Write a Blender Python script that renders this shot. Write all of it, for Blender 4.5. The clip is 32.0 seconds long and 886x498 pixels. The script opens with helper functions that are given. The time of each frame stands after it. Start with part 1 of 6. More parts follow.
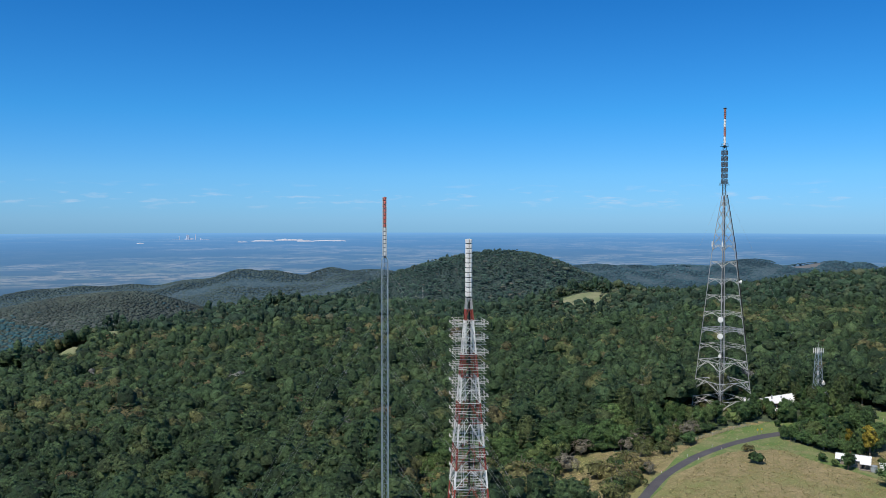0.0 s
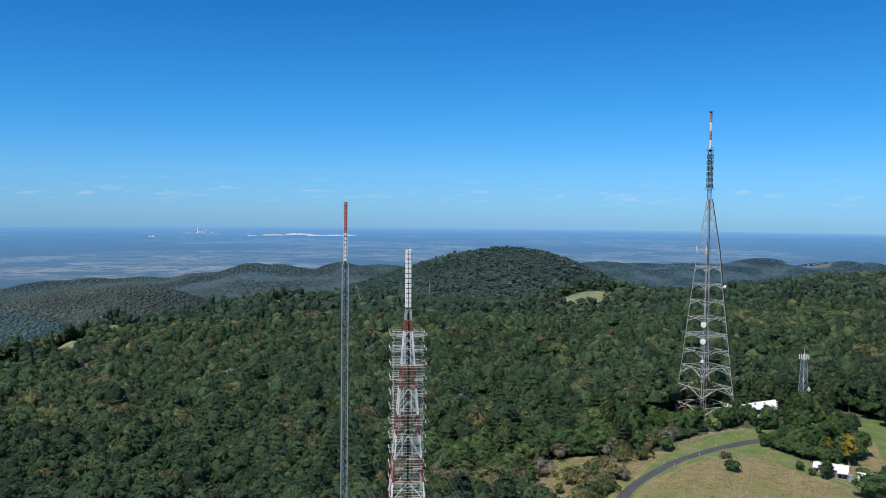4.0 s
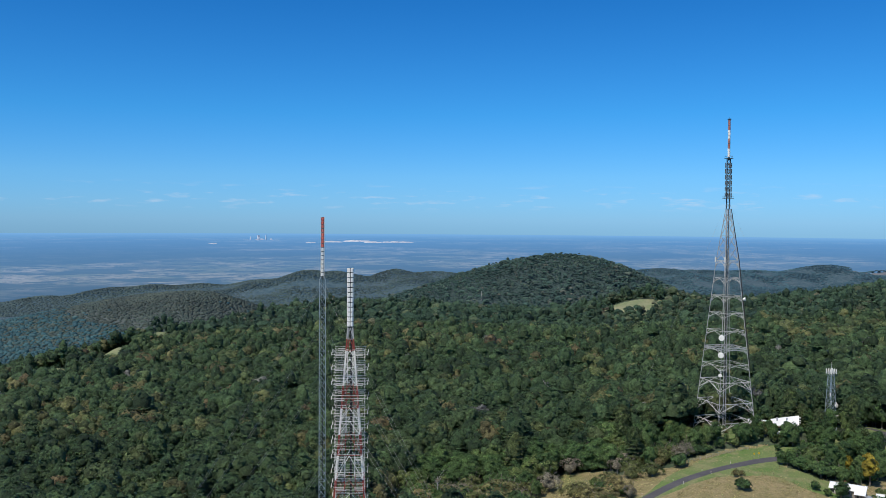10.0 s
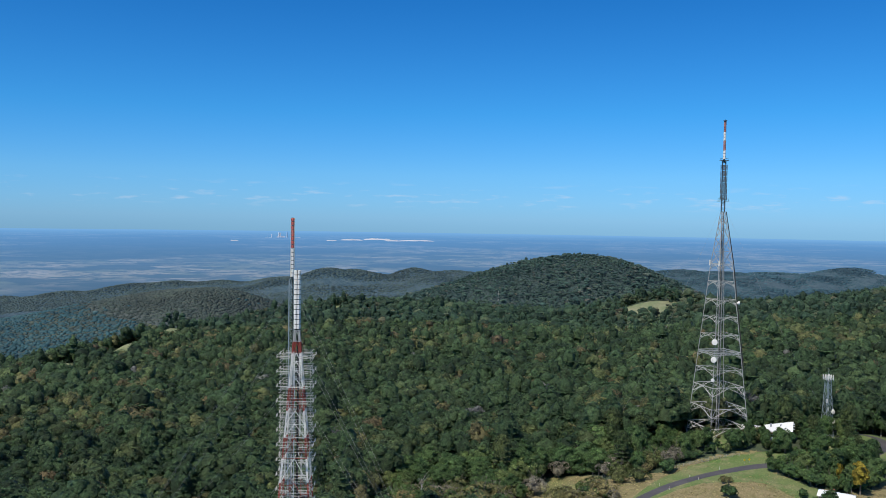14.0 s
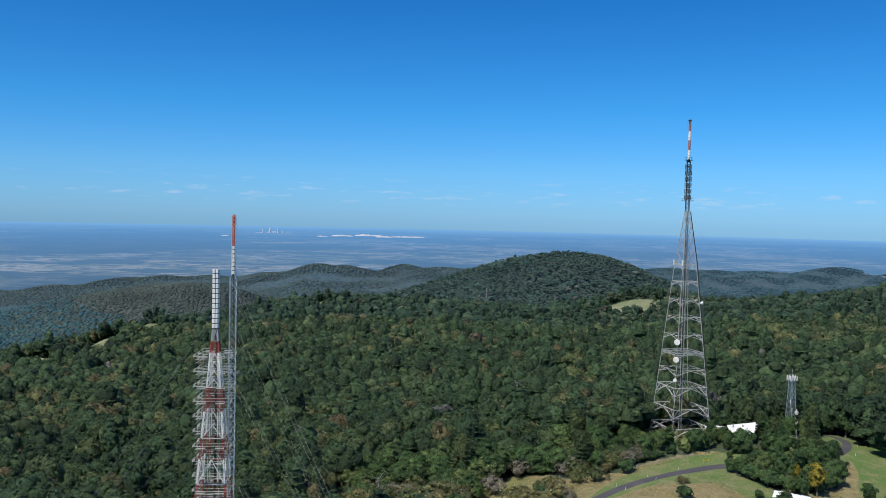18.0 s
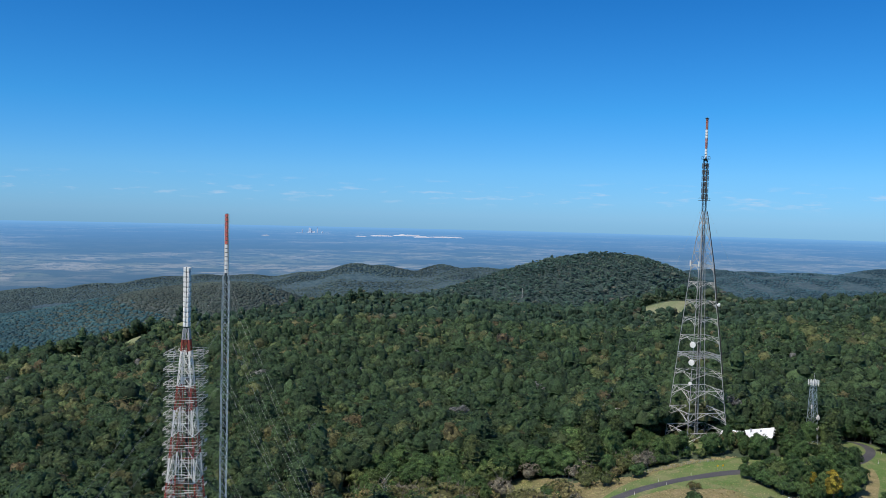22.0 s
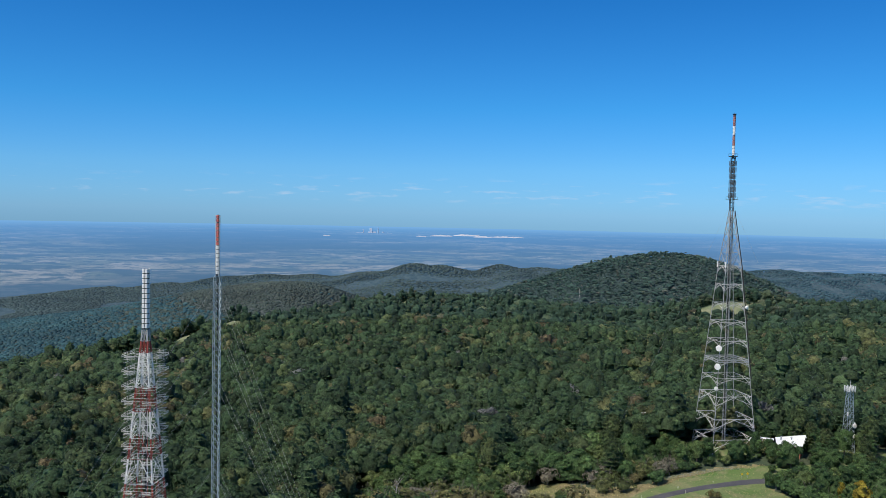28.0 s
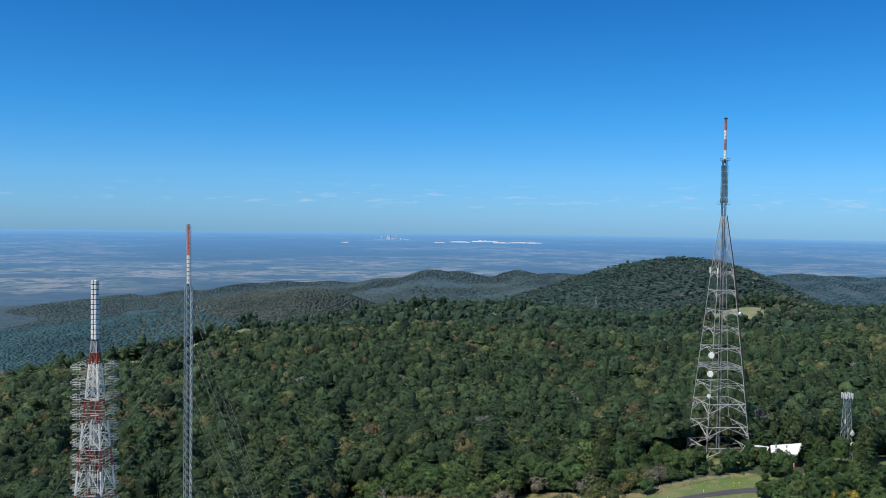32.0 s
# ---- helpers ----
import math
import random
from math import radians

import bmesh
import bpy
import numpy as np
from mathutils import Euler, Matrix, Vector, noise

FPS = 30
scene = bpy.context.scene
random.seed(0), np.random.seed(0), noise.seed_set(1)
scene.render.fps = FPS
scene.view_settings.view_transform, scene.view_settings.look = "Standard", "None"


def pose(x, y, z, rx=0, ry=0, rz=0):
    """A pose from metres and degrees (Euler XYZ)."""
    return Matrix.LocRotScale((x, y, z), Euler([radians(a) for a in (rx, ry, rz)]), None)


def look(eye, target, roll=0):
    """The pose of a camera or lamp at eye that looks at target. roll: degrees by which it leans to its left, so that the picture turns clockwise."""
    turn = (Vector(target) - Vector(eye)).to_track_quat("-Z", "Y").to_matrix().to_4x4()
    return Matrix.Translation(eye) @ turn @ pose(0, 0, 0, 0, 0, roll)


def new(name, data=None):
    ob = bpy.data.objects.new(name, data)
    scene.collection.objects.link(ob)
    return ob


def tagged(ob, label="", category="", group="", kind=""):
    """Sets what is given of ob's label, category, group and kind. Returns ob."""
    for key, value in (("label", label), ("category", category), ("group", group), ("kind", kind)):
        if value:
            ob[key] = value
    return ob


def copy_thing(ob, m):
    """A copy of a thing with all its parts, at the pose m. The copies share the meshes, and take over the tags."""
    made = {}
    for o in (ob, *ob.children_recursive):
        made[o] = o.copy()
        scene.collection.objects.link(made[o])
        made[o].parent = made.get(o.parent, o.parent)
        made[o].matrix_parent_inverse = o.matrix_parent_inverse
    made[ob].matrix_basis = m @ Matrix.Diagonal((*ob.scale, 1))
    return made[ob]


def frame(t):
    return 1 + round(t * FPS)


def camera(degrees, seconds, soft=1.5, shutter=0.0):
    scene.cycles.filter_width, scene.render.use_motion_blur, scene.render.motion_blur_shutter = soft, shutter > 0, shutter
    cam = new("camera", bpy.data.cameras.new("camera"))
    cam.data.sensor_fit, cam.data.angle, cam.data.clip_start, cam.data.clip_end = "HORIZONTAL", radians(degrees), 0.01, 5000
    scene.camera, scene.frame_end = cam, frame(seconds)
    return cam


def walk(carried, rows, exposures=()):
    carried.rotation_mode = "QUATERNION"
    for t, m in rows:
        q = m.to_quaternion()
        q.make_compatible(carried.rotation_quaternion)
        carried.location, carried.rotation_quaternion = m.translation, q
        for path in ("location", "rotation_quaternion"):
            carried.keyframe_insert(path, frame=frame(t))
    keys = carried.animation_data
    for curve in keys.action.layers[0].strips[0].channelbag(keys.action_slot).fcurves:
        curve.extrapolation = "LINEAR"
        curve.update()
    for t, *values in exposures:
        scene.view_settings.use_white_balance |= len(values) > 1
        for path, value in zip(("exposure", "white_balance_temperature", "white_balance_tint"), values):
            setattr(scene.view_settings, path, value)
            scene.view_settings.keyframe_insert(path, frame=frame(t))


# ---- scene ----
cam = camera(54.1, 32.0, soft=0.65)
METRES, EYE, TILT, LEAN, TURN = 110.0, 87.0, -2.9, -1.25, 0.0
ROWS = [
    (0.0, 0.0, 0.0, 0.0, 0.02, 0.97, 1.22),
    (0.5, 0.0151, 0.0012, 0.0037, 0.02, 0.89, 1.08),
    (1.0, 0.0302, 0.0031, 0.0074, 0.08, 0.84, 0.97),
    (1.5, 0.0455, 0.0052, 0.0111, 0.29, 0.78, 0.87),
    (2.0, 0.062, 0.0067, 0.0149, 0.58, 0.74, 0.78),
    (2.5, 0.0772, 0.0084, 0.0185, 0.76, 0.7, 0.7),
    (3.0, 0.0926, 0.0095, 0.02, 0.79, 0.7, 0.63),
    (3.5, 0.1082, 0.0102, 0.022, 0.81, 0.67, 0.6),
    (5.5, 0.1752, 0.009, 0.0318, 0.87, 0.68, 0.61),
    (6.0, 0.1916, 0.0142, 0.0333, 0.89, 0.72, 0.68),
    (6.5, 0.208, 0.0177, 0.0347, 0.91, 0.73, 0.7),
    (7.0, 0.225, 0.0186, 0.0359, 0.93, 0.75, 0.73),
    (7.5, 0.2415, 0.0222, 0.0372, 0.94, 0.8, 0.73),
    (8.0, 0.2577, 0.0249, 0.0383, 1.29, 0.88, 0.74),
    (8.5, 0.2746, 0.0267, 0.0394, 2.37, 0.97, 0.72),
    (9.0, 0.2912, 0.03, 0.0407, 3.31, 1.02, 0.68),
    (9.5, 0.3091, 0.0332, 0.0425, 4.28, 1.09, 0.64),
    (10.0, 0.3258, 0.036, 0.0435, 4.83, 1.12, 0.61),
    (10.5, 0.3421, 0.038, 0.0447, 5.01, 1.14, 0.57),
    (11.0, 0.3582, 0.0403, 0.0457, 4.95, 1.13, 0.53),
    (11.5, 0.3741, 0.0436, 0.0461, 4.96, 1.1, 0.48),
    (12.0, 0.3896, 0.0465, 0.0468, 4.9, 1.07, 0.42),
    (12.5, 0.4046, 0.0505, 0.0473, 5.53, 1.07, 0.33),
    (13.0, 0.4215, 0.0543, 0.048, 6.19, 1.08, 0.25),
    (13.5, 0.4367, 0.0563, 0.0493, 6.4, 1.07, 0.15),
    (14.0, 0.4514, 0.0596, 0.0504, 6.33, 1.05, 0.06),
    (14.5, 0.4657, 0.063, 0.0509, 6.25, 1.03, -0.03),
    (16.5, 0.5266, 0.0778, 0.0548, 5.95, 0.9, -0.3),
    (17.0, 0.541, 0.0815, 0.0557, 5.9, 0.86, -0.32),
    (17.5, 0.5556, 0.0862, 0.0561, 5.9, 0.83, -0.34),
    (18.0, 0.5704, 0.0898, 0.0564, 5.9, 0.82, -0.36),
    (18.5, 0.5845, 0.095, 0.0561, 6.19, 0.81, -0.39),
    (19.0, 0.5986, 0.0987, 0.0561, 6.25, 0.8, -0.41),
    (19.5, 0.6131, 0.1018, 0.0563, 6.22, 0.8, -0.43),
    (20.0, 0.6268, 0.107, 0.0561, 6.19, 0.79, -0.44),
    (20.5, 0.6415, 0.1126, 0.0559, 7.24, 0.79, -0.46),
    (21.0, 0.655, 0.1172, 0.0556, 7.7, 0.81, -0.5),
    (21.5, 0.6686, 0.1218, 0.0556, 8.22, 0.8, -0.54),
    (22.0, 0.682, 0.1263, 0.0557, 8.59, 0.82, -0.59),
    (22.5, 0.6958, 0.1316, 0.0558, 8.65, 0.82, -0.6),
    (23.0, 0.7097, 0.1363, 0.0564, 8.97, 0.83, -0.61),
    (23.5, 0.7238, 0.1397, 0.0569, 8.95, 0.83, -0.6),
    (24.0, 0.7382, 0.1484, 0.0567, 9.4, 0.81, -0.61),
    (24.5, 0.7514, 0.1538, 0.0569, 9.99, 0.8, -0.61),
    (25.0, 0.7648, 0.1591, 0.0572, 10.3, 0.8, -0.62),
    (25.5, 0.7782, 0.1642, 0.0579, 10.58, 0.8, -0.64),
    (27.5, 0.8328, 0.1856, 0.06, 12.17, 0.78, -0.64),
    (28.0, 0.8476, 0.1923, 0.0605, 12.8, 0.77, -0.62),
    (28.5, 0.8613, 0.1988, 0.061, 13.8, 0.77, -0.62),
    (29.0, 0.8757, 0.2036, 0.0622, 14.47, 0.79, -0.61),
    (29.5, 0.8911, 0.209, 0.0631, 14.42, 0.83, -0.56),
    (30.0, 0.9066, 0.2148, 0.0639, 14.37, 0.88, -0.49),
    (30.5, 0.922, 0.2209, 0.0645, 14.31, 0.91, -0.41),
    (31.0, 0.9375, 0.2249, 0.0657, 14.25, 0.99, -0.41),
    (31.5, 0.9507, 0.2305, 0.0661, 14.2, 1.06, -0.31),
    (32.0, 0.9595, 0.2342, 0.0665, 14.16, 1.16, -0.27),
]
walk(cam, [(t, pose(0, 0, EYE, TILT, LEAN, TURN) @ pose(METRES * x, METRES * y, METRES * z, 90 + pitch, roll, yaw)) for t, x, y, z, yaw, pitch, roll in ROWS])

# ---- sky and sun ----
SUN_TURN, SUN_UP = radians(215), radians(56)   # compass bearing (from +y, clockwise) and height of the sun
world = bpy.data.worlds.new("sky")
scene.world = world
world.use_nodes = True
wn, wl = world.node_tree.nodes, world.node_tree.links
wn.clear()
sky = wn.new("ShaderNodeTexSky")
sky.sky_type, sky.sun_disc = "NISHITA", False
sky.sun_elevation, sky.sun_rotation = SUN_UP, SUN_TURN
sky.altitude, sky.air_density, sky.dust_density, sky.ozone_density = 1000, 1.0, 0.1, 4.0
geo = wn.new("ShaderNodeTexCoord")
flat = wn.new("ShaderNodeMapping")
flat.inputs["Scale"].default_value = (26, 26, 165)
wl.new(geo.outputs["Generated"], flat.inputs["Vector"])
wisp = wn.new("ShaderNodeTexNoise")
wisp.inputs["Scale"].default_value, wisp.inputs["Detail"].default_value, wisp.inputs["Roughness"].default_value = 1.0, 5, 0.55
wl.new(flat.outputs["Vector"], wisp.inputs["Vector"])
thin = wn.new("ShaderNodeMapRange")
thin.inputs["From Min"].default_value, thin.inputs["From Max"].default_value, thin.inputs["To Max"].default_value = 0.56, 0.73, 0.42
wl.new(wisp.outputs["Fac"], thin.inputs["Value"])
split = wn.new("ShaderNodeSeparateXYZ")
wl.new(geo.outputs["Generated"], split.inputs["Vector"])
band = wn.new("ShaderNodeValToRGB")
band.color_ramp.elements[0].position, band.color_ramp.elements[0].color = 0.011, (0, 0, 0, 1)
band.color_ramp.elements[1].position, band.color_ramp.elements[1].color = 0.018, (1, 1, 1, 1)
for p, v in ((0.028, 1), (0.044, 0)):
    band.color_ramp.elements.new(p).color = (v, v, v, 1)
wl.new(split.outputs["Z"], band.inputs["Fac"])
amount = wn.new("ShaderNodeMath")
amount.operation = "MULTIPLY"
wl.new(thin.outputs["Result"], amount.inputs[0])
wl.new(band.outputs["Color"], amount.inputs[1])
blend = wn.new("ShaderNodeMixRGB")
blend.inputs["Color2"].default_value = (4.6, 5.2, 6.2, 1)
wl.new(amount.outputs["Value"], blend.inputs["Fac"])
depth = wn.new("ShaderNodeValToRGB")
while len(depth.color_ramp.elements) < 7:
    depth.color_ramp.elements.new(0.5)
for i, (p, c) in enumerate(((0.0, (0.225, 0.47, 0.90)), (0.02, (0.240, 0.51, 0.92)), (0.05, (0.24, 0.55, 0.92)), (0.12, (0.14, 0.55, 0.91)), (0.28, (0.06, 0.45, 0.84)), (0.50, (0.44, 0.66, 0.88)), (1.0, (0.95, 0.97, 1.0)))):
    depth.color_ramp.elements[i].position, depth.color_ramp.elements[i].color = p, (*c, 1)
wl.new(split.outputs["Z"], depth.inputs["Fac"])
clear = wn.new("ShaderNodeMixRGB")
clear.blend_type = "MULTIPLY"
clear.inputs["Fac"].default_value = 1.0
wl.new(sky.outputs["Color"], clear.inputs["Color1"])
wl.new(depth.outputs["Color"], clear.inputs["Color2"])
wl.new(clear.outputs["Color"], blend.inputs["Color1"])
shine = wn.new("ShaderNodeBackground")
shine.inputs["Strength"].default_value = 0.135
wl.new(blend.outputs["Color"], shine.inputs["Color"])
wl.new(shine.outputs["Background"], wn.new("ShaderNodeOutputWorld").inputs["Surface"])
sun = new("sun", bpy.data.lights.new("sun", "SUN"))
sun.data.energy, sun.data.angle, sun.data.color = 4.6, radians(0.5), (1.0, 0.94, 0.84)
to_sun = Vector((math.sin(SUN_TURN) * math.cos(SUN_UP), math.cos(SUN_TURN) * math.cos(SUN_UP), math.sin(SUN_UP)))
sun.matrix_world = look((0, 0, 400), Vector((0, 0, 400)) - to_sun)


# ---- materials ----
class Mat:
    """A small builder for node materials."""

    def __init__(self, name):
        self.m = bpy.data.materials.new(name)
        self.m.use_nodes = True
        self.n, self.l = self.m.node_tree.nodes, self.m.node_tree.links
        self.b = self.n["Principled BSDF"]
        self.b.inputs["Specular IOR Level"].default_value = 0.3

    def node(self, kind, **values):
        nd = self.n.new("ShaderNode" + kind)
        for k, v in values.items():
            nd.inputs[k.replace("_", " ")].default_value = v
        return nd

    def coords(self, scale=(1, 1, 1), source="Object"):
        tc, mp = self.n.new("ShaderNodeTexCoord"), self.node("Mapping", Scale=scale)
        self.l.new(tc.outputs[source], mp.inputs["Vector"])
        return mp.outputs["Vector"]

    def noise(self, scale, detail=4, rough=0.6, where=None, squeeze=(1, 1, 1)):
        nd = self.node("TexNoise", Scale=scale, Detail=detail, Roughness=rough)
        self.l.new(where or self.coords(squeeze), nd.inputs["Vector"])
        return nd.outputs["Fac"]

    def ramp(self, fac, *stops):
        nd = self.n.new("ShaderNodeValToRGB")
        e = nd.color_ramp.elements
        while len(e) < len(stops):
            e.new(0.5)
        for s, (p, c) in zip(e, stops):
            s.position, s.color = p, (*c, 1)
        self.l.new(fac, nd.inputs["Fac"])
        return nd.outputs["Color"]

    def mix(self, fac, a, b, how="MIX"):
        nd = self.n.new("ShaderNodeMixRGB")
        nd.blend_type = how
        for v, s in ((fac, nd.inputs["Fac"]), (a, nd.inputs["Color1"]), (b, nd.inputs["Color2"])):
            if isinstance(v, (int, float)):
                s.default_value = v
            elif isinstance(v, tuple):
                s.default_value = (*v, 1)
            else:
                self.l.new(v, s)
        return nd.outputs["Color"]

    def colour(self, out):
        self.l.new(out, self.b.inputs["Base Color"])
        return self

    def bump(self, height, strength, distance):
        nd = self.node("Bump", Strength=strength, Distance=distance)
        self.l.new(height, nd.inputs["Height"])
        self.l.new(nd.outputs["Normal"], self.b.inputs["Normal"])
        return self

    def surface(self, rough, metal=0.0):
        self.b.inputs["Roughness"].default_value, self.b.inputs["Metallic"].default_value = rough, metal
        return self


def painted(name, base, worn, rough=0.45, metal=0.0, scale=0.9, amount=0.62):
    m = Mat(name)
    streak = m.noise(scale, 5, 0.65, squeeze=(1, 1, 0.25))
    fine = m.noise(scale * 9, 3, 0.6)
    c = m.mix(m.ramp(streak, (amount - 0.08, (0, 0, 0)), (amount + 0.12, (1, 1, 1))), base, worn)
    c = m.mix(m.ramp(fine, (0.3, (0.25, 0.25, 0.25)), (0.7, (0, 0, 0))), c, tuple(v * 0.7 for v in base))
    return m.colour(c).bump(fine, 0.15, 0.01).surface(rough, metal).m


def leafy(name, *stops, source="tone", jitter=0.35, rough=0.62, mottle=1.0, drift=0.0, relief=1.0):
    """Foliage: a hue for each tree, a jitter for each clump of leaves, and a mottle inside."""
    m = Mat(name)
    if source == "tone":
        at = m.n.new("ShaderNodeAttribute")
        at.attribute_name = "tone"
        fac = at.outputs["Fac"]
    else:
        fac = m.n.new("ShaderNodeObjectInfo").outputs["Random"]
    c = m.ramp(fac, *stops)
    isle = m.n.new("ShaderNodeNewGeometry").outputs["Random Per Island"]
    dark = 1 - jitter
    c = m.mix(1.0, c, m.ramp(isle, (0, (dark, dark, dark)), (1, (1 + jitter, 1 + jitter, 1 + jitter * 0.7))), "MULTIPLY")
    fine, coarse = m.noise(1.5, 4, 0.75), m.noise(0.42, 3, 0.65)
    c = m.mix(1.0, c, m.ramp(fine, (0.30, (1 - 0.58 * mottle,) * 3), (0.5, (1.0, 1.0, 1.0)), (0.72, (1 + 0.65 * mottle, 1 + 0.65 * mottle, 1 + 0.5 * mottle))), "MULTIPLY")
    c = m.mix(1.0, c, m.ramp(coarse, (0.30, (1 - 0.45 * mottle,) * 3), (0.70, (1 + 0.45 * mottle, 1 + 0.45 * mottle, 1 + 0.35 * mottle))), "MULTIPLY")
    if drift:
        sweep, swirl = m.noise(0.007, 4, 0.6), m.noise(0.03, 4, 0.65)
        c = m.mix(1.0, c, m.ramp(sweep, (0.34, (1 - drift,) * 3), (0.66, (1 + drift, 1 + drift * 0.9, 1 + drift * 0.6))), "MULTIPLY")
        c = m.mix(1.0, c, m.ramp(swirl, (0.32, (1 - drift * 0.8,) * 3), (0.68, (1 + drift * 0.9, 1 + drift * 0.8, 1 + drift * 0.6))), "MULTIPLY")
    both = m.mix(0.5, fine, coarse)
    m.colour(c).bump(both, relief, 1.6).surface(rough)
    thru = m.n.new("ShaderNodeBsdfTranslucent")
    m.l.new(c, thru.inputs["Color"])
    mx = m.node("MixShader", Fac=0.4)
    m.l.new(m.b.outputs["BSDF"], mx.inputs[1])
    m.l.new(thru.outputs["BSDF"], mx.inputs[2])
    m.l.new(mx.outputs["Shader"], m.n["Material Output"].inputs["Surface"])
    return m.m


RAIN = ((0.0, (0.029, 0.061, 0.023)), (0.30, (0.045, 0.093, 0.032)), (0.62, (0.067, 0.120, 0.041)), (0.80, (0.104, 0.146, 0.046)),
        (0.90, (0.122, 0.138, 0.048)), (0.97, (0.128, 0.114, 0.050)), (1.0, (0.150, 0.176, 0.130)))
MAT_FOREST = leafy("rainforest_leaves", *((p, (c[0] * 1.34, c[1] * 1.16, c[2] * 1.66)) for p, c in RAIN), jitter=0.42)
MAT_TREE = leafy("tree_leaves", (0.0, (0.060, 0.112, 0.048)), (0.45, (0.092, 0.166, 0.064)), (0.85, (0.130, 0.208, 0.080)), (1.0, (0.180, 0.226, 0.090)), source="random", jitter=0.38)
# dry grey-brown foliage, with some blue painted in for haze
MAT_DRY = leafy("hazed_dry_eucalypt_leaves", (0.0, (0.066, 0.096, 0.094)), (0.5, (0.082, 0.113, 0.106)), (1.0, (0.106, 0.130, 0.116)), jitter=0.12, mottle=0.35, drift=0.22, relief=0.15)
# the blue in this colour stands in for haze over the valley trees
MAT_BLUE = leafy("haze_blue_valley_leaves", (0.0, (0.036, 0.104, 0.140)), (0.6, (0.050, 0.128, 0.160)), (1.0, (0.074, 0.140, 0.160)), jitter=0.15, mottle=0.35, drift=0.25, relief=0.2)
# hill greens shifted to blue in place of haze in the air
MAT_HILL = leafy("haze_tinted_hill_leaves", (0.0, (0.042, 0.090, 0.088)), (0.5, (0.066, 0.120, 0.110)), (0.85, (0.092, 0.144, 0.124)), (1.0, (0.154, 0.154, 0.146)), jitter=0.25, mottle=0.7, drift=0.2, relief=0.6)
# aerial haze put into the leaf colour: greyer at tone 0, bluer at 1
MAT_FARLEAF = leafy("haze_tinted_far_leaves", (0.0, (0.070, 0.112, 0.124)), (0.4, (0.068, 0.122, 0.146)), (1.0, (0.056, 0.126, 0.176)), jitter=0.14, mottle=0.4, drift=0.25, relief=0.15)
# rainforest greens with a little blue added as mid-distance haze
MAT_RIDGE = leafy("ridge_leaves", (0.0, (0.033, 0.068, 0.048)), (0.30, (0.048, 0.092, 0.058)), (0.62, (0.067, 0.114, 0.068)), (0.85, (0.102, 0.132, 0.078)), (1.0, (0.138, 0.134, 0.094)))
MAT_BUNYA = leafy("bunya_pine_needles", (0.0, (0.070, 0.106, 0.044)), (1.0, (0.112, 0.142, 0.060)), source="random")
MAT_GREYBUSH = leafy("grey_shrub_twigs", (0.0, (0.22, 0.205, 0.170)), (1.0, (0.32, 0.295, 0.25)), source="random")
MAT_OLIVE = leafy("olive_shrub_leaves", (0.0, (0.115, 0.148, 0.058)), (0.6, (0.170, 0.185, 0.080)), (1.0, (0.26, 0.225, 0.11)), source="random")
MAT_WATTLE = leafy("yellow_wattle_flowers", (0.0, (0.27, 0.22, 0.03)), (1.0, (0.36, 0.29, 0.05)), source="random")
MAT_BARK = painted("grey_bark", (0.16, 0.13, 0.10), (0.30, 0.27, 0.23), 0.9, 0, 2.0, 0.5)
MAT_STEEL = painted("galvanised_steel", (0.43, 0.43, 0.41), (0.27, 0.25, 0.22), 0.55, 0.15)
MAT_LIGHTSTEEL = painted("bright_galvanised_steel", (0.60, 0.58, 0.52), (0.38, 0.36, 0.32), 0.5, 0.1)
MAT_DARKSTEEL = painted("dark_weathered_steel", (0.10, 0.11, 0.11), (0.20, 0.19, 0.17), 0.6, 0.3)
MAT_BLUESTEEL = painted("blue_grey_galvanised_steel", (0.36, 0.43, 0.46), (0.24, 0.27, 0.28), 0.5, 0.3)
MAT_WHITE = painted("white_paint", (0.82, 0.80, 0.74), (0.55, 0.53, 0.50), 0.4)
MAT_RED = painted("aviation_red_paint", (0.30, 0.060, 0.042), (0.34, 0.15, 0.11), 0.55)
MAT_SALMON = painted("faded_red_paint", (0.68, 0.16, 0.12), (0.66, 0.32, 0.27), 0.5)
MAT_DULLRED = painted("weathered_dull_red_paint", (0.40, 0.17, 0.14), (0.46, 0.30, 0.26), 0.6)
MAT_GAP = painted("black_rubber_gap", (0.03, 0.03, 0.03), (0.07, 0.07, 0.07), 0.7)
MAT_ROOF = painted("white_steel_roofing", (0.80, 0.80, 0.79), (0.62, 0.61, 0.58), 0.35)
MAT_BRICK = painted("red_brick_wall", (0.34, 0.12, 0.07), (0.42, 0.20, 0.13), 0.85, 0, 1.6)
MAT_TIMBER = painted("weathered_timber_wall", (0.27, 0.23, 0.19), (0.38, 0.34, 0.29), 0.85, 0, 1.5)
MAT_CONCRETE = painted("concrete", (0.42, 0.41, 0.38), (0.28, 0.27, 0.25), 0.9, 0, 0.8)
MAT_GLASS = painted("dark_window_glass", (0.03, 0.04, 0.05), (0.05, 0.06, 0.07), 0.08)
MAT_TANK = painted("corrugated_tank_steel", (0.40, 0.43, 0.44), (0.30, 0.27, 0.24), 0.45, 0.5)
MAT_YELLOW = painted("yellow_sign_paint", (0.75, 0.52, 0.04), (0.60, 0.45, 0.12), 0.5)

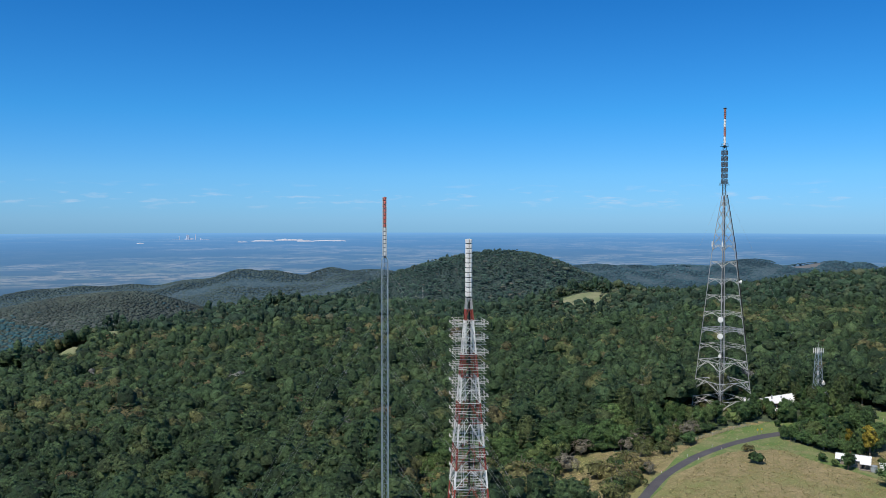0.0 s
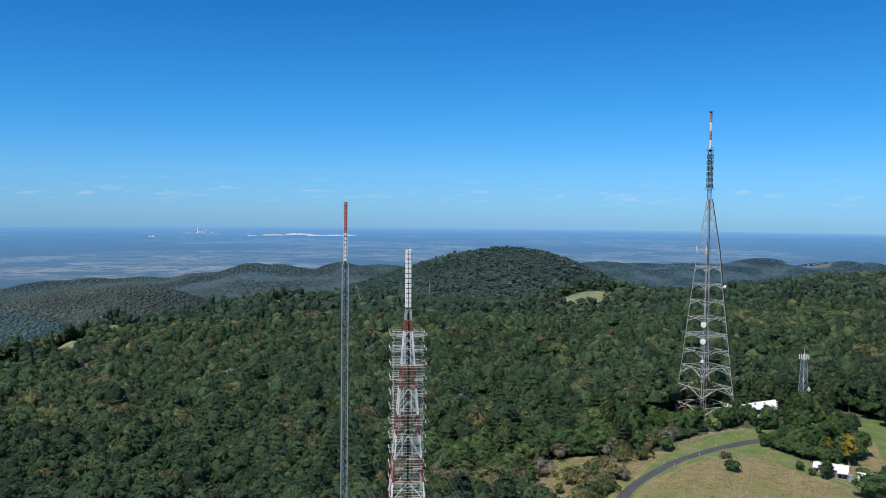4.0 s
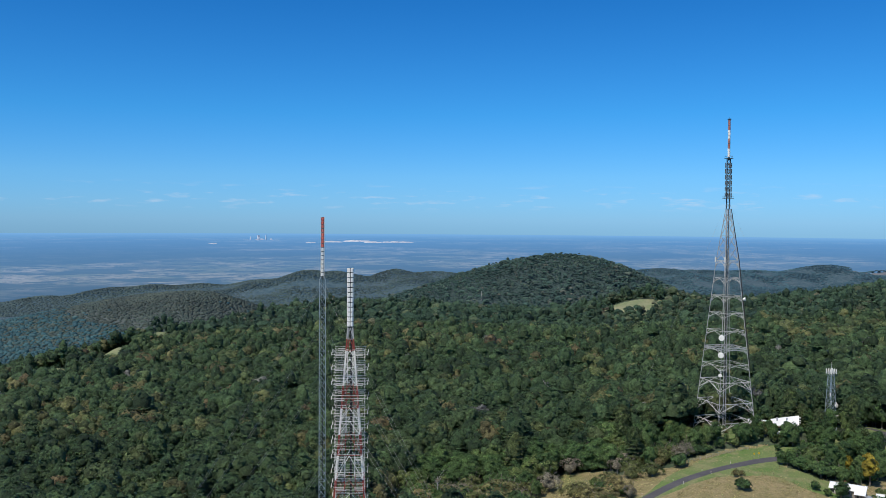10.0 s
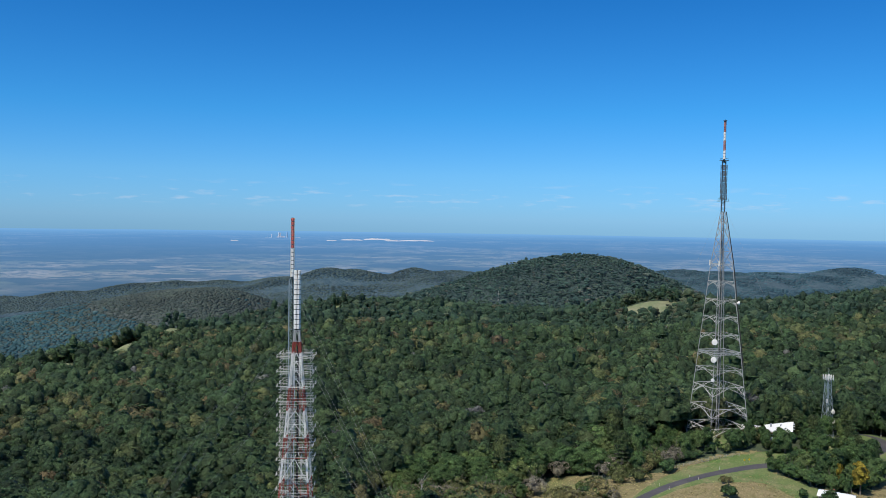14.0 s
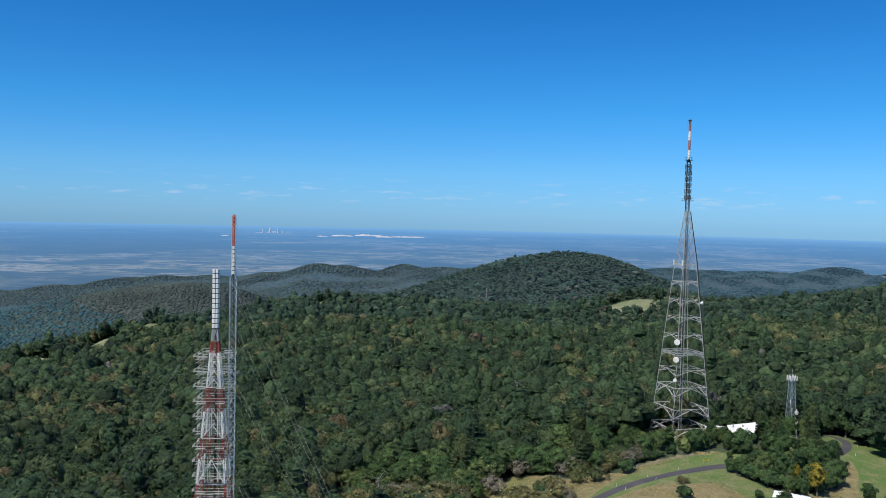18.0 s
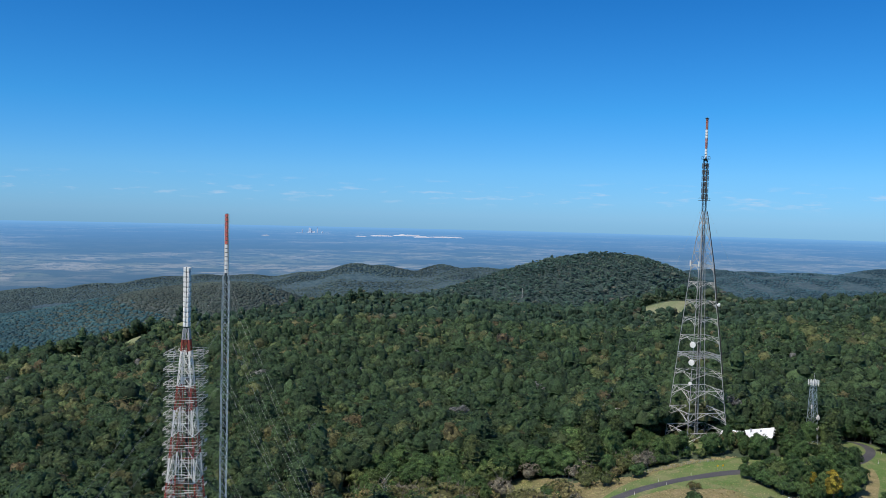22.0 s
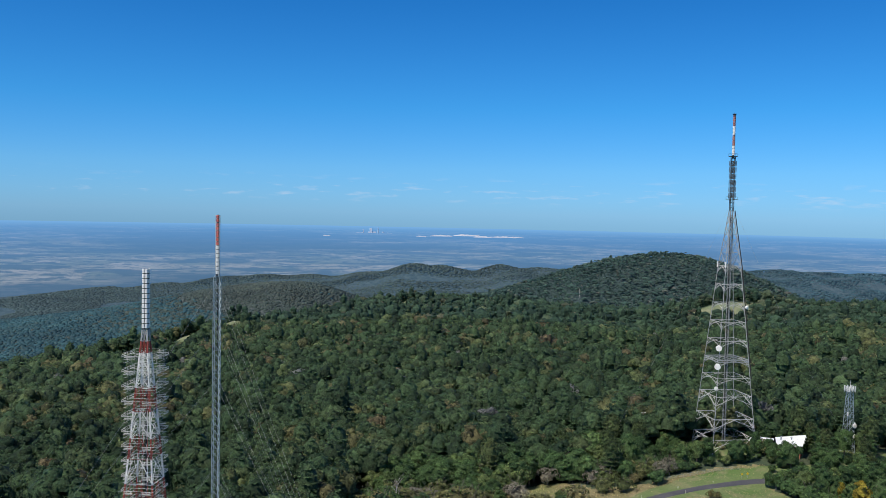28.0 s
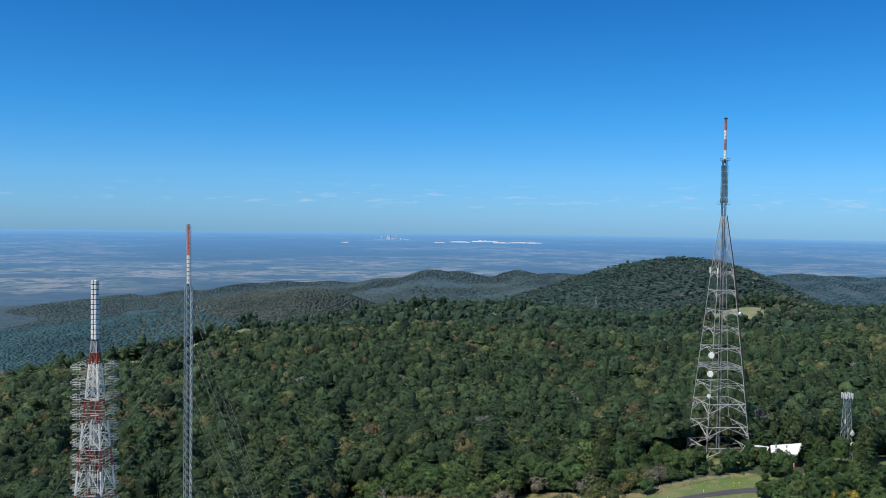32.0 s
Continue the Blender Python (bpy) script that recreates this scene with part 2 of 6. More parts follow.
m = Mat("asphalt")
fine, broad = m.noise(3.0, 6, 0.7), m.noise(0.12, 3, 0.6)
c = m.mix(m.ramp(broad, (0.35, (0, 0, 0)), (0.7, (1, 1, 1))), (0.060, 0.058, 0.066), (0.088, 0.084, 0.088))
c = m.mix(1.0, c, m.ramp(fine, (0.3, (0.75, 0.75, 0.75)), (0.7, (1.2, 1.2, 1.2))), "MULTIPLY")
MAT_ROAD = m.colour(c).bump(fine, 0.3, 0.02).surface(0.85).m

m = Mat("mown_grass")
fine, mid, broad = m.noise(1.3, 6, 0.75), m.noise(0.16, 4, 0.65), m.noise(0.035, 3, 0.6)
c = m.mix(m.ramp(broad, (0.40, (0, 0, 0)), (0.62, (1, 1, 1))), (0.098, 0.162, 0.042), (0.150, 0.184, 0.070))
c = m.mix(m.ramp(mid, (0.48, (0, 0, 0)), (0.68, (0.8, 0.8, 0.8))), c, (0.24, 0.215, 0.115))
c = m.mix(1.0, c, m.ramp(fine, (0.25, (0.6, 0.62, 0.6)), (0.75, (1.25, 1.25, 1.2))), "MULTIPLY")
MAT_GRASS = m.colour(c).bump(fine, 0.7, 0.25).surface(0.9).m

m = Mat("pale_pasture")
fine, mid = m.noise(0.5, 6, 0.75), m.noise(0.05, 4, 0.6)
c = m.mix(m.ramp(mid, (0.4, (0, 0, 0)), (0.62, (1, 1, 1))), (0.165, 0.195, 0.100), (0.235, 0.235, 0.140))
c = m.mix(1.0, c, m.ramp(fine, (0.25, (0.65, 0.67, 0.65)), (0.75, (1.2, 1.2, 1.15))), "MULTIPLY")
MAT_PASTURE = m.colour(c).bump(fine, 0.7, 0.3).surface(0.9).m

m = Mat("dry_tussock_grass")
fine, mid, broad = m.noise(1.1, 6, 0.75), m.noise(0.22, 5, 0.7), m.noise(0.04, 3, 0.6)
c = m.mix(m.ramp(mid, (0.38, (0, 0, 0)), (0.62, (1, 1, 1))), (0.29, 0.236, 0.130), (0.200, 0.178, 0.082))
c = m.mix(m.ramp(broad, (0.5, (0, 0, 0)), (0.66, (0.7, 0.7, 0.7))), c, (0.170, 0.200, 0.070))
c = m.mix(1.0, c, m.ramp(fine, (0.25, (0.55, 0.55, 0.52)), (0.75, (1.3, 1.28, 1.2))), "MULTIPLY")
MAT_TUSSOCK = m.colour(c).bump(fine, 0.9, 0.4).surface(0.95).m

m = Mat("forest_floor")
fine, broad = m.noise(0.35, 6, 0.75), m.noise(0.02, 3, 0.6)
c = m.ramp(fine, (0.3, (0.046, 0.074, 0.040)), (0.5, (0.070, 0.102, 0.054)), (0.72, (0.105, 0.126, 0.068)))
c = m.mix(m.ramp(broad, (0.45, (0, 0, 0)), (0.65, (0.5, 0.5, 0.5))), c, (0.070, 0.066, 0.042))
MAT_FLOOR = m.colour(c).bump(fine, 1.0, 2.0).surface(0.95).m

# floor of far hill and valley, lightened and blued to hold the haze
m = Mat("hazed_far_forest_floor")
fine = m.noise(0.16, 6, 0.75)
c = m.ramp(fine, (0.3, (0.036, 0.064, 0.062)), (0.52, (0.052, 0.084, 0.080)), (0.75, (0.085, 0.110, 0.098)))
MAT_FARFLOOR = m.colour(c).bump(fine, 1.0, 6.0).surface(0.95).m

# floor under the dry trees, its colour blued like theirs for haze
m = Mat("hazed_dry_forest_floor")
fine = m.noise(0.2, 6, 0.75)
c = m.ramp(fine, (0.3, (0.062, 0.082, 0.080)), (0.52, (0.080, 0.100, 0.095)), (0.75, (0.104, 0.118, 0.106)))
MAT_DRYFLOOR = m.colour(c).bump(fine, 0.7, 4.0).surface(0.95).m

# bluish base and a blue glow put the haze into this ground
m = Mat("hazed_wooded_far_ground")
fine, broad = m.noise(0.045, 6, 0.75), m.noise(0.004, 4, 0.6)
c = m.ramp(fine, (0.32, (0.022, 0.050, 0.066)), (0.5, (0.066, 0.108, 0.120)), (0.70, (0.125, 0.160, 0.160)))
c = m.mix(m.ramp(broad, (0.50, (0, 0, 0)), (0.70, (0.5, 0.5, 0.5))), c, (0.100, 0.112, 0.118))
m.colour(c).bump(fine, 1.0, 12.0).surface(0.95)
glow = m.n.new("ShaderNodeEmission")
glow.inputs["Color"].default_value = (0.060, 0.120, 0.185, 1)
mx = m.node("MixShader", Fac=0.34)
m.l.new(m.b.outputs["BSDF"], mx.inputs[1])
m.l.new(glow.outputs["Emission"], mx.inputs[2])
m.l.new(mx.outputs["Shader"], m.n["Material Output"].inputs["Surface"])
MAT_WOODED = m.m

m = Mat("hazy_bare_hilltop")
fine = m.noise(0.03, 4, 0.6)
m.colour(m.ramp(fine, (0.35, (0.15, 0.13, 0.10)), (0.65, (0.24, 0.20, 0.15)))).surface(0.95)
# haze over the tan hilltop, added as blue emission
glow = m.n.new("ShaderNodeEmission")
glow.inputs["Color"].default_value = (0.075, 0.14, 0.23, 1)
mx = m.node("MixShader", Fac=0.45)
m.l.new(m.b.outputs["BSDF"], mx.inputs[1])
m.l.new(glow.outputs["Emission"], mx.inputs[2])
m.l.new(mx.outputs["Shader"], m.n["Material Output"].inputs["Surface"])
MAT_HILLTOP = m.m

# the far plain: a backdrop that holds its own aerial light
m = Mat("distant_plain")
uv = m.n.new("ShaderNodeUVMap")
km = uv.outputs["UV"]
warp = m.node("TexNoise", Scale=1.1, Detail=4)
m.l.new(km, warp.inputs["Vector"])
bent = m.n.new("ShaderNodeMixRGB")
bent.blend_type = "ADD"
bent.inputs["Fac"].default_value = 0.35
m.l.new(km, bent.inputs["Color1"])
m.l.new(warp.outputs["Color"], bent.inputs["Color2"])
fields = m.node("TexVoronoi", Scale=1.9)
fields.inputs["Randomness"].default_value = 1.0
m.l.new(bent.outputs["Color"], fields.inputs["Vector"])
patch, woods, belt, dots = m.noise(0.75, 6, 0.62, where=km), m.noise(3.0, 6, 0.66, where=km), m.noise(0.15, 4, 0.55, where=km), m.noise(7.0, 3, 0.6, where=km)
c = m.ramp(fields.outputs["Color"], (0.15, (0.14, 0.16, 0.11)), (0.40, (0.20, 0.20, 0.15)), (0.60, (0.27, 0.25, 0.19)), (0.85, (0.35, 0.32, 0.26)))
c = m.mix(m.ramp(dots, (0.52, (0, 0, 0)), (0.60, (0.75, 0.75, 0.75))), c, (0.07, 0.085, 0.07))
c = m.mix(m.ramp(woods, (0.51, (0, 0, 0)), (0.56, (0.92, 0.92, 0.92))), c, (0.045, 0.065, 0.065))
c = m.mix(m.ramp(patch, (0.50, (0, 0, 0)), (0.55, (0.9, 0.9, 0.9))), c, (0.050, 0.070, 0.072))
c = m.mix(m.ramp(belt, (0.47, (0, 0, 0)), (0.53, (0.85, 0.85, 0.85))), c, (0.040, 0.060, 0.066))
m.colour(c).surface(1.0)
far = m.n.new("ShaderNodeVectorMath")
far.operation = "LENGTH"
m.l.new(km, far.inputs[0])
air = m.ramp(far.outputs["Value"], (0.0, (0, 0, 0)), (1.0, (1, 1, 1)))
# haze painted as blue emission: veil and tint grow with distance
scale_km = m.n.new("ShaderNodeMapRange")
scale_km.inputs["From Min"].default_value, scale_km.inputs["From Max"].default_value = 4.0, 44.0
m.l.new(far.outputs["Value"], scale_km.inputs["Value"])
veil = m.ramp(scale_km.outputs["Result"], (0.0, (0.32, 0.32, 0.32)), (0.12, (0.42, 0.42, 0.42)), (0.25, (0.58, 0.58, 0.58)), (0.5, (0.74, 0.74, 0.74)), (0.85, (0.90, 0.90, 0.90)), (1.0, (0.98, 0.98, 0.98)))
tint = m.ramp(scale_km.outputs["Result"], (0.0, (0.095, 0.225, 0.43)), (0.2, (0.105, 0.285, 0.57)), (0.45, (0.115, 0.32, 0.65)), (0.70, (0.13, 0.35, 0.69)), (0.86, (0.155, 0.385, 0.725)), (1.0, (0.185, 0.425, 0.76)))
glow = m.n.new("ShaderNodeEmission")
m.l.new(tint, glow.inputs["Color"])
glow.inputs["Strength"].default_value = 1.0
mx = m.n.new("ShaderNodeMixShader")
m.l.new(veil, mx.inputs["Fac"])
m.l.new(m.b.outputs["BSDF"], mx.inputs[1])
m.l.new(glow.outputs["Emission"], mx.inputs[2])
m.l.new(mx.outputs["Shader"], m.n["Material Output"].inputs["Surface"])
MAT_PLAIN = m.m


# ---- mesh helpers ----
def mesh_object(name, verts, faces, material, parent=None, label="", smooth=False):
    me = bpy.data.meshes.new(name)
    me.from_pydata([tuple(v) for v in verts], [], [tuple(f) for f in faces])
    if material:
        me.materials.append(material)
    if smooth:
        me.shade_smooth()
    ob = new(name, me)
    ob.parent = parent
    if label:
        ob["label"] = label
    return ob


def part(name, bm, material, parent=None, label=""):
    me = bpy.data.meshes.new(name)
    bm.to_mesh(me)
    bm.free()
    me.materials.append(material)
    ob = new(name, me)
    ob.parent = parent
    if label:
        ob["label"] = label
    return ob


def thing(name, at, label, category, group="", turn=0.0):
    ob = new(name)
    ob.matrix_basis = pose(*at, 0, 0, turn)
    return tagged(ob, label, category, group)


def bars(name, rods, material, parent=None, label="", sides=4):
    """One mesh of straight steel members; each rod is (start, end, width)."""
    verts, faces = [], []
    for p, q, w in rods:
        p, q = Vector(p), Vector(q)
        d = (q - p).normalized()
        u = d.cross(Vector((0, 0, 1)) if abs(d.z) < 0.95 else Vector((1, 0, 0))).normalized()
        v = d.cross(u)
        k = len(verts)
        for end in (p, q):
            for i in range(sides):
                a = math.tau * (i + 0.5) / sides
                verts.append(end + (u * math.cos(a) + v * math.sin(a)) * w * 0.5 / math.cos(math.pi / sides))
        faces += [(k + i, k + (i + 1) % sides, k + sides + (i + 1) % sides, k + sides + i) for i in range(sides)]
        faces += [tuple(k + i for i in reversed(range(sides))), tuple(k + sides + i for i in range(sides))]
    return mesh_object(name, verts, faces, material, parent, label)


def cable(name, points, width, material, parent=None, label="", sides=3):
    """One continuous wire through a row of points."""
    verts, faces = [], []
    for k, p in enumerate(points):
        d = (points[min(k + 1, len(points) - 1)] - points[max(k - 1, 0)]).normalized()
        u = d.cross(Vector((0, 0, 1)) if abs(d.z) < 0.95 else Vector((1, 0, 0))).normalized()
        v = d.cross(u)
        verts += [p + (u * math.cos(math.tau * i / sides) + v * math.sin(math.tau * i / sides)) * width * 0.6 for i in range(sides)]
        if k:
            o = (k - 1) * sides
            faces += [(o + i, o + (i + 1) % sides, o + sides + (i + 1) % sides, o + sides + i) for i in range(sides)]
    return mesh_object(name, verts, faces, material, parent, label)


def box_bm(cx, cy, cz, sx, sy, sz, bevel=0.0):
    bm = bmesh.new()
    bmesh.ops.create_cube(bm, size=1.0, matrix=Matrix.LocRotScale((cx, cy, cz), None, (sx, sy, sz)))
    if bevel:
        bmesh.ops.bevel(bm, geom=bm.edges[:], offset=bevel, segments=2, affect="EDGES")
    return bm


def lathe(profile, sides=16, base=Matrix()):
    """A turned solid from (radius, height) pairs."""
    bm = bmesh.new()
    rings = [[bm.verts.new(base @ Vector((r * math.cos(math.tau * i / sides), r * math.sin(math.tau * i / sides), z))) for i in range(sides)] for r, z in profile]
    for a, b in zip(rings, rings[1:]):
        for i in range(sides):
            bm.faces.new((a[i], a[(i + 1) % sides], b[(i + 1) % sides], b[i]))
    bm.faces.new(rings[0][::-1]), bm.faces.new(rings[-1])
    return bm

# ---- the lie of the land ----
def softplus(v, w):
    return w * np.logaddexp(0.0, v / w)


def bump(x, y, x0, y0, wl, wr, wf, wb):
    """A smooth hill of height 1 with its own widths to the left, right, front and back."""
    dx, dy = x - x0, y - y0
    return np.exp(-(dx / np.where(dx < 0, wl, wr)) ** 2 - (dy / np.where(dy < 0, wf, wb)) ** 2)


def land(x, y):
    """Height of the ground."""
    x, y = np.asarray(x, float), np.asarray(y, float)
    top = -12.5 - 0.008 * softplus(y - 360, 60) + 0.01 * softplus(360 - y, 60)
    top = top - 0.11 * softplus(-x - 20, 60) - 0.004 * softplus(x - 60, 60)
    top = top - 17.4 * bump(x, y, 20, 650, 200, 160, 230, 450) + 26 * bump(x, y, 720, 1220, 380, 500, 420, 300)
    top = top + 14 * bump(x, y, 135, 405, 60, 60, 45, 60) - 42 * bump(x, y, 90, 1480, 290, 250, 400, 400) - 22 * bump(x, y, 190, 1130, 170, 170, 230, 110)
    top = top + 6 * bump(x, y, 105, 335, 45, 70, 60, 35) + 3.2 * bump(x, y, 130, 365, 80, 100, 75, 80)
    top = top + 26 * bump(x, y, 235, 1400, 75, 85, 80, 90) - 2 * bump(x, y, -510, 970, 130, 110, 130, 130) - 21 * bump(x, y, 420, 1450, 150, 190, 260, 300) + 9 * bump(x, y, -330, 1380, 140, 170, 200, 250)
    top = top + 6 * bump(x, y, 215, 425, 45, 90, 45, 60)
    for cx, cy, up in ((-358, 925, 26), (-346, 808, 24), (-372, 736, 16), (-242, 1270, 13)):
        top = top + up * bump(x, y, cx, cy, 26, 26, 18, 45)
    left = -500 + 0.36 * softplus(y - 930, 60) - 0.25 * softplus(900 - y, 60)
    drop = 0.42 * softplus(left - x, 50) + 0.30 * softplus(y - 1520, 60) + 0.3 * softplus(-150 - y, 60) + 0.3 * softplus(x - 800, 90)
    high = top - drop
    low = -235 + 6 * np.sin(x / 170) * np.cos(y / 210)
    out = np.hypot(x - 50, y) + 45 * np.sin(x / 95) + 30 * np.sin(x / 41 + 2)
    low = low - 0.5 * softplus(out - 3540, 25)
    z = low + softplus(high - low, 14)
    z = z + 218 * bump(x, y, 173, 2500, 560, 420, 380, 480) + 137 * bump(x, y, -810, 2170, 500, 240, 330, 300)
    z = z + 106 * bump(x, y, -700, 3230, 280, 170, 300, 200) + 112 * bump(x, y, -390, 3280, 165, 420, 260, 200)
    z = z + 70 * bump(x, y, -1300, 3180, 900, 640, 260, 200)
    wall = bump(x, y, 820, 3270, 560, 330, 300, 180)
    mesa = bump(x, y, 1400, 3300, 200, 150, 260, 130)
    east = bump(x, y, 1640, 3260, 200, 400, 250, 150)
    z = z + 192 * wall / (0.35 + wall) * (1 - 0.75 * mesa) + 214 * mesa / (0.33 + mesa) + 92 * east * (1 - 0.6 * mesa)
    z = low + (z - low) * (1 + 0.09 * np.clip((y - 2700) / 300, 0, 1) * np.sin(x / 46 + 1.8 * np.sin(y / 75)) * np.sin(x / 97 + y / 60 + 1))
    return z + 16 * bump(x, y, -50, 2215, 28, 28, 22, 60)

# ---- ground, plain and road ----
HUB = np.array((50.0, 0.0))
az = np.radians(np.concatenate((np.arange(-180, -56, 4), np.arange(-56, 46, 0.4), np.arange(46, 180, 4))))
rr = np.concatenate(([0.02, 12, 30, 80, 130, 180, 220, 250], np.arange(270, 460, 2.5), 460 * 1.028 ** np.arange(77)))
rr = rr[rr < 3700]
rr = np.append(rr, 3720)


def ring_sheet(radii, height):
    xs = HUB[0] + radii[:, None] * np.sin(az)[None]
    ys = HUB[1] + radii[:, None] * np.cos(az)[None]
    v = np.stack((xs, ys, height(xs, ys)), -1).reshape(-1, 3)
    n, k = len(az), len(radii)
    i, j = np.meshgrid(np.arange(k - 1), np.arange(n), indexing="ij")
    j2 = (j + 1) % n
    f = np.stack((i * n + j, (i + 1) * n + j, (i + 1) * n + j2, i * n + j2), -1).reshape(-1, 4)[:, ::-1]
    return v, f


def sheet_mesh(name, v, f):
    me = bpy.data.meshes.new(name)
    me.vertices.add(len(v)), me.loops.add(f.size), me.polygons.add(len(f))
    me.vertices.foreach_set("co", np.ascontiguousarray(v, np.float32).ravel())
    me.loops.foreach_set("vertex_index", np.ascontiguousarray(f, np.int32).ravel())
    me.polygons.foreach_set("loop_start", np.arange(0, f.size, f.shape[1], dtype=np.int32))
    me.polygons.foreach_set("use_smooth", np.ones(len(f), bool))
    me.update()
    return me


MEADOW = [(20, 215), (52, 270), (50, 296), (42, 312), (44, 335), (46, 360), (58, 371), (72, 367), (78, 357), (98, 356), (109, 367), (124, 374), (143, 380), (147, 369), (143, 357),
          (151, 350), (160, 345), (176, 350), (188, 366), (197, 392), (192, 418), (193, 432), (208, 428), (216, 400), (226, 380), (240, 330), (230, 290), (160, 215)]


def inside(x, y, poly):
    x, y = np.asarray(x), np.asarray(y)
    hit = np.zeros(x.shape, bool)
    for (x1, y1), (x2, y2) in zip(poly, poly[1:] + poly[:1]):
        hit ^= ((y1 > y) != (y2 > y)) & (x < (x2 - x1) * (y - y1) / (y2 - y1 + 1e-9) + x1)
    return hit


def dry(x, y, fuzz=0.0):
    """The dry ridge; fuzz: how raggedly its trees mingle with the greener ones round it."""
    stray = fuzz * rng.normal(size=np.shape(x)) if fuzz else 0.0
    return bump(x, y, -800, 2170, 450, 220, 330, 330) * (1 + 0.25 * np.sin(x / 90 + y / 70)) + stray > 0.46


def gully(x, y):
    return (land(x, y) < -105) & ~dry(x, y) & (x < 60) & (y < 2300) & (x < -250)


def hill(x, y):
    return (y > 1720) & ~dry(x, y) & ~gully(x, y)


# clearings in the forest: centre, half widths
CLEARINGS = [(212, 1330, 42, 58), (262, 1345, 34, 14), (-512, 970, 30, 34), (-446, 985, 11, 40), (-420, 1005, 9, 40), (120, 1330, 24, 8), (-10, 1330, 16, 10),
             (-95, 1310, 12, 14), (-358, 915, 19, 21), (-346, 798, 17, 20), (-372, 726, 19, 20), (-50, 2205, 13, 16), (-242, 1262, 14, 18), (-260, 820, 16, 5), (90, 1180, 26, 7), (131, 394, 10, 15), (118, 397, 9, 12), (151, 397, 10, 6), (181, 418, 6, 6), (176, 408, 9, 16)]


def cleared(x, y):
    c = inside(x, y, MEADOW)
    for cx, cy, a, b in CLEARINGS:
        c |= ((x - cx) / a) ** 2 + ((y - cy) / b) ** 2 < 1 + (0.55 * np.sin(x / 5.3 + y / 17) * np.sin(y / 9.1 + x / 13) if cy > 700 else 0)
    return c


v, f = ring_sheet(rr, land)
hub = len(v)
ground_me = sheet_mesh("ground", np.vstack((v, [(*HUB, float(land(*HUB)))])), f)
mid = v[f].mean(1)
slot = np.zeros(len(f), np.int32)
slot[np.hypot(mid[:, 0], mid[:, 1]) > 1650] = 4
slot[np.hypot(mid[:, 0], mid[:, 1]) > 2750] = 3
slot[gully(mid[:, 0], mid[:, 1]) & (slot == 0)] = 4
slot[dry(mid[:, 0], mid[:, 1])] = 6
slot[inside(mid[:, 0], mid[:, 1], MEADOW)] = 1
for cx, cy, a, b in CLEARINGS:
    slot[((mid[:, 0] - cx) / a) ** 2 + ((mid[:, 1] - cy) / b) ** 2 < 1] = 7 if cy > 700 else 2
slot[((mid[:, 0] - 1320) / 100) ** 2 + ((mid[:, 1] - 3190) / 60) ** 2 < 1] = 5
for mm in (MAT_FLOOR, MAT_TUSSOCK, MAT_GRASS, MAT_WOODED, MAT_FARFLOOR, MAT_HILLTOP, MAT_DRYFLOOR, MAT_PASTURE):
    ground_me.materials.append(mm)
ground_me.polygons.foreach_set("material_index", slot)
ground = tagged(new("ground", ground_me), "wooded mountain top with grassy clearings and ridges", "ground", kind="structure")

# the plain lies some 700 m lower and runs on for tens of kilometres: it is drawn together towards the rim
DEEP = 705.0


def plain_height(x, y):
    r = np.hypot(x - HUB[0], y - HUB[1])
    away = 7.2 * np.exp((r - 3600) / (4880 - 3600) * math.log(46 / 7.2))
    return 90 - r * DEEP / (away * 1000)


pr = np.linspace(3560, 4880, 90)
v, f = ring_sheet(pr, plain_height)
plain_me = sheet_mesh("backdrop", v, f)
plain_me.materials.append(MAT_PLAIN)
r = np.hypot(v[:, 0] - HUB[0], v[:, 1] - HUB[1])
away = 7.2 * np.exp((r - 3600) / (4880 - 3600) * math.log(46 / 7.2))
kmv = (v[:, :2] - HUB) / r[:, None] * away[:, None]
plain_me.uv_layers.new(name="UVMap").uv.foreach_set("vector", np.ascontiguousarray(kmv[f.ravel()], np.float32).ravel())
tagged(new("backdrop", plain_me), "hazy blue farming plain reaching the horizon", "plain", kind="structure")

ROAD = [(20, 215), (45, 262), (60, 287.5), (71, 303.5), (80.6, 318.5), (91.8, 330.5), (104, 341.1), (117.3, 351), (129.8, 358.4), (138, 362.6), (150, 367.5), (167, 375), (186, 387), (200, 402), (207, 418), (206, 436), (192, 452)]


def spline(points, step=1.5):
    p = np.array(points, float)
    p = np.vstack((2 * p[0] - p[1], p, 2 * p[-1] - p[-2]))
    out = []
    for i in range(1, len(p) - 2):
        n = max(2, int(np.hypot(*(p[i + 1] - p[i])) / step))
        s = np.linspace(0, 1, n, endpoint=False)[:, None]
        a, b, c, d = p[i - 1:i + 3]
        out.append(0.5 * (2 * b + (c - a) * s + (2 * a - 5 * b + 4 * c - d) * s ** 2 + (3 * b - a - 3 * c + d) * s ** 3))
    return np.vstack(out)


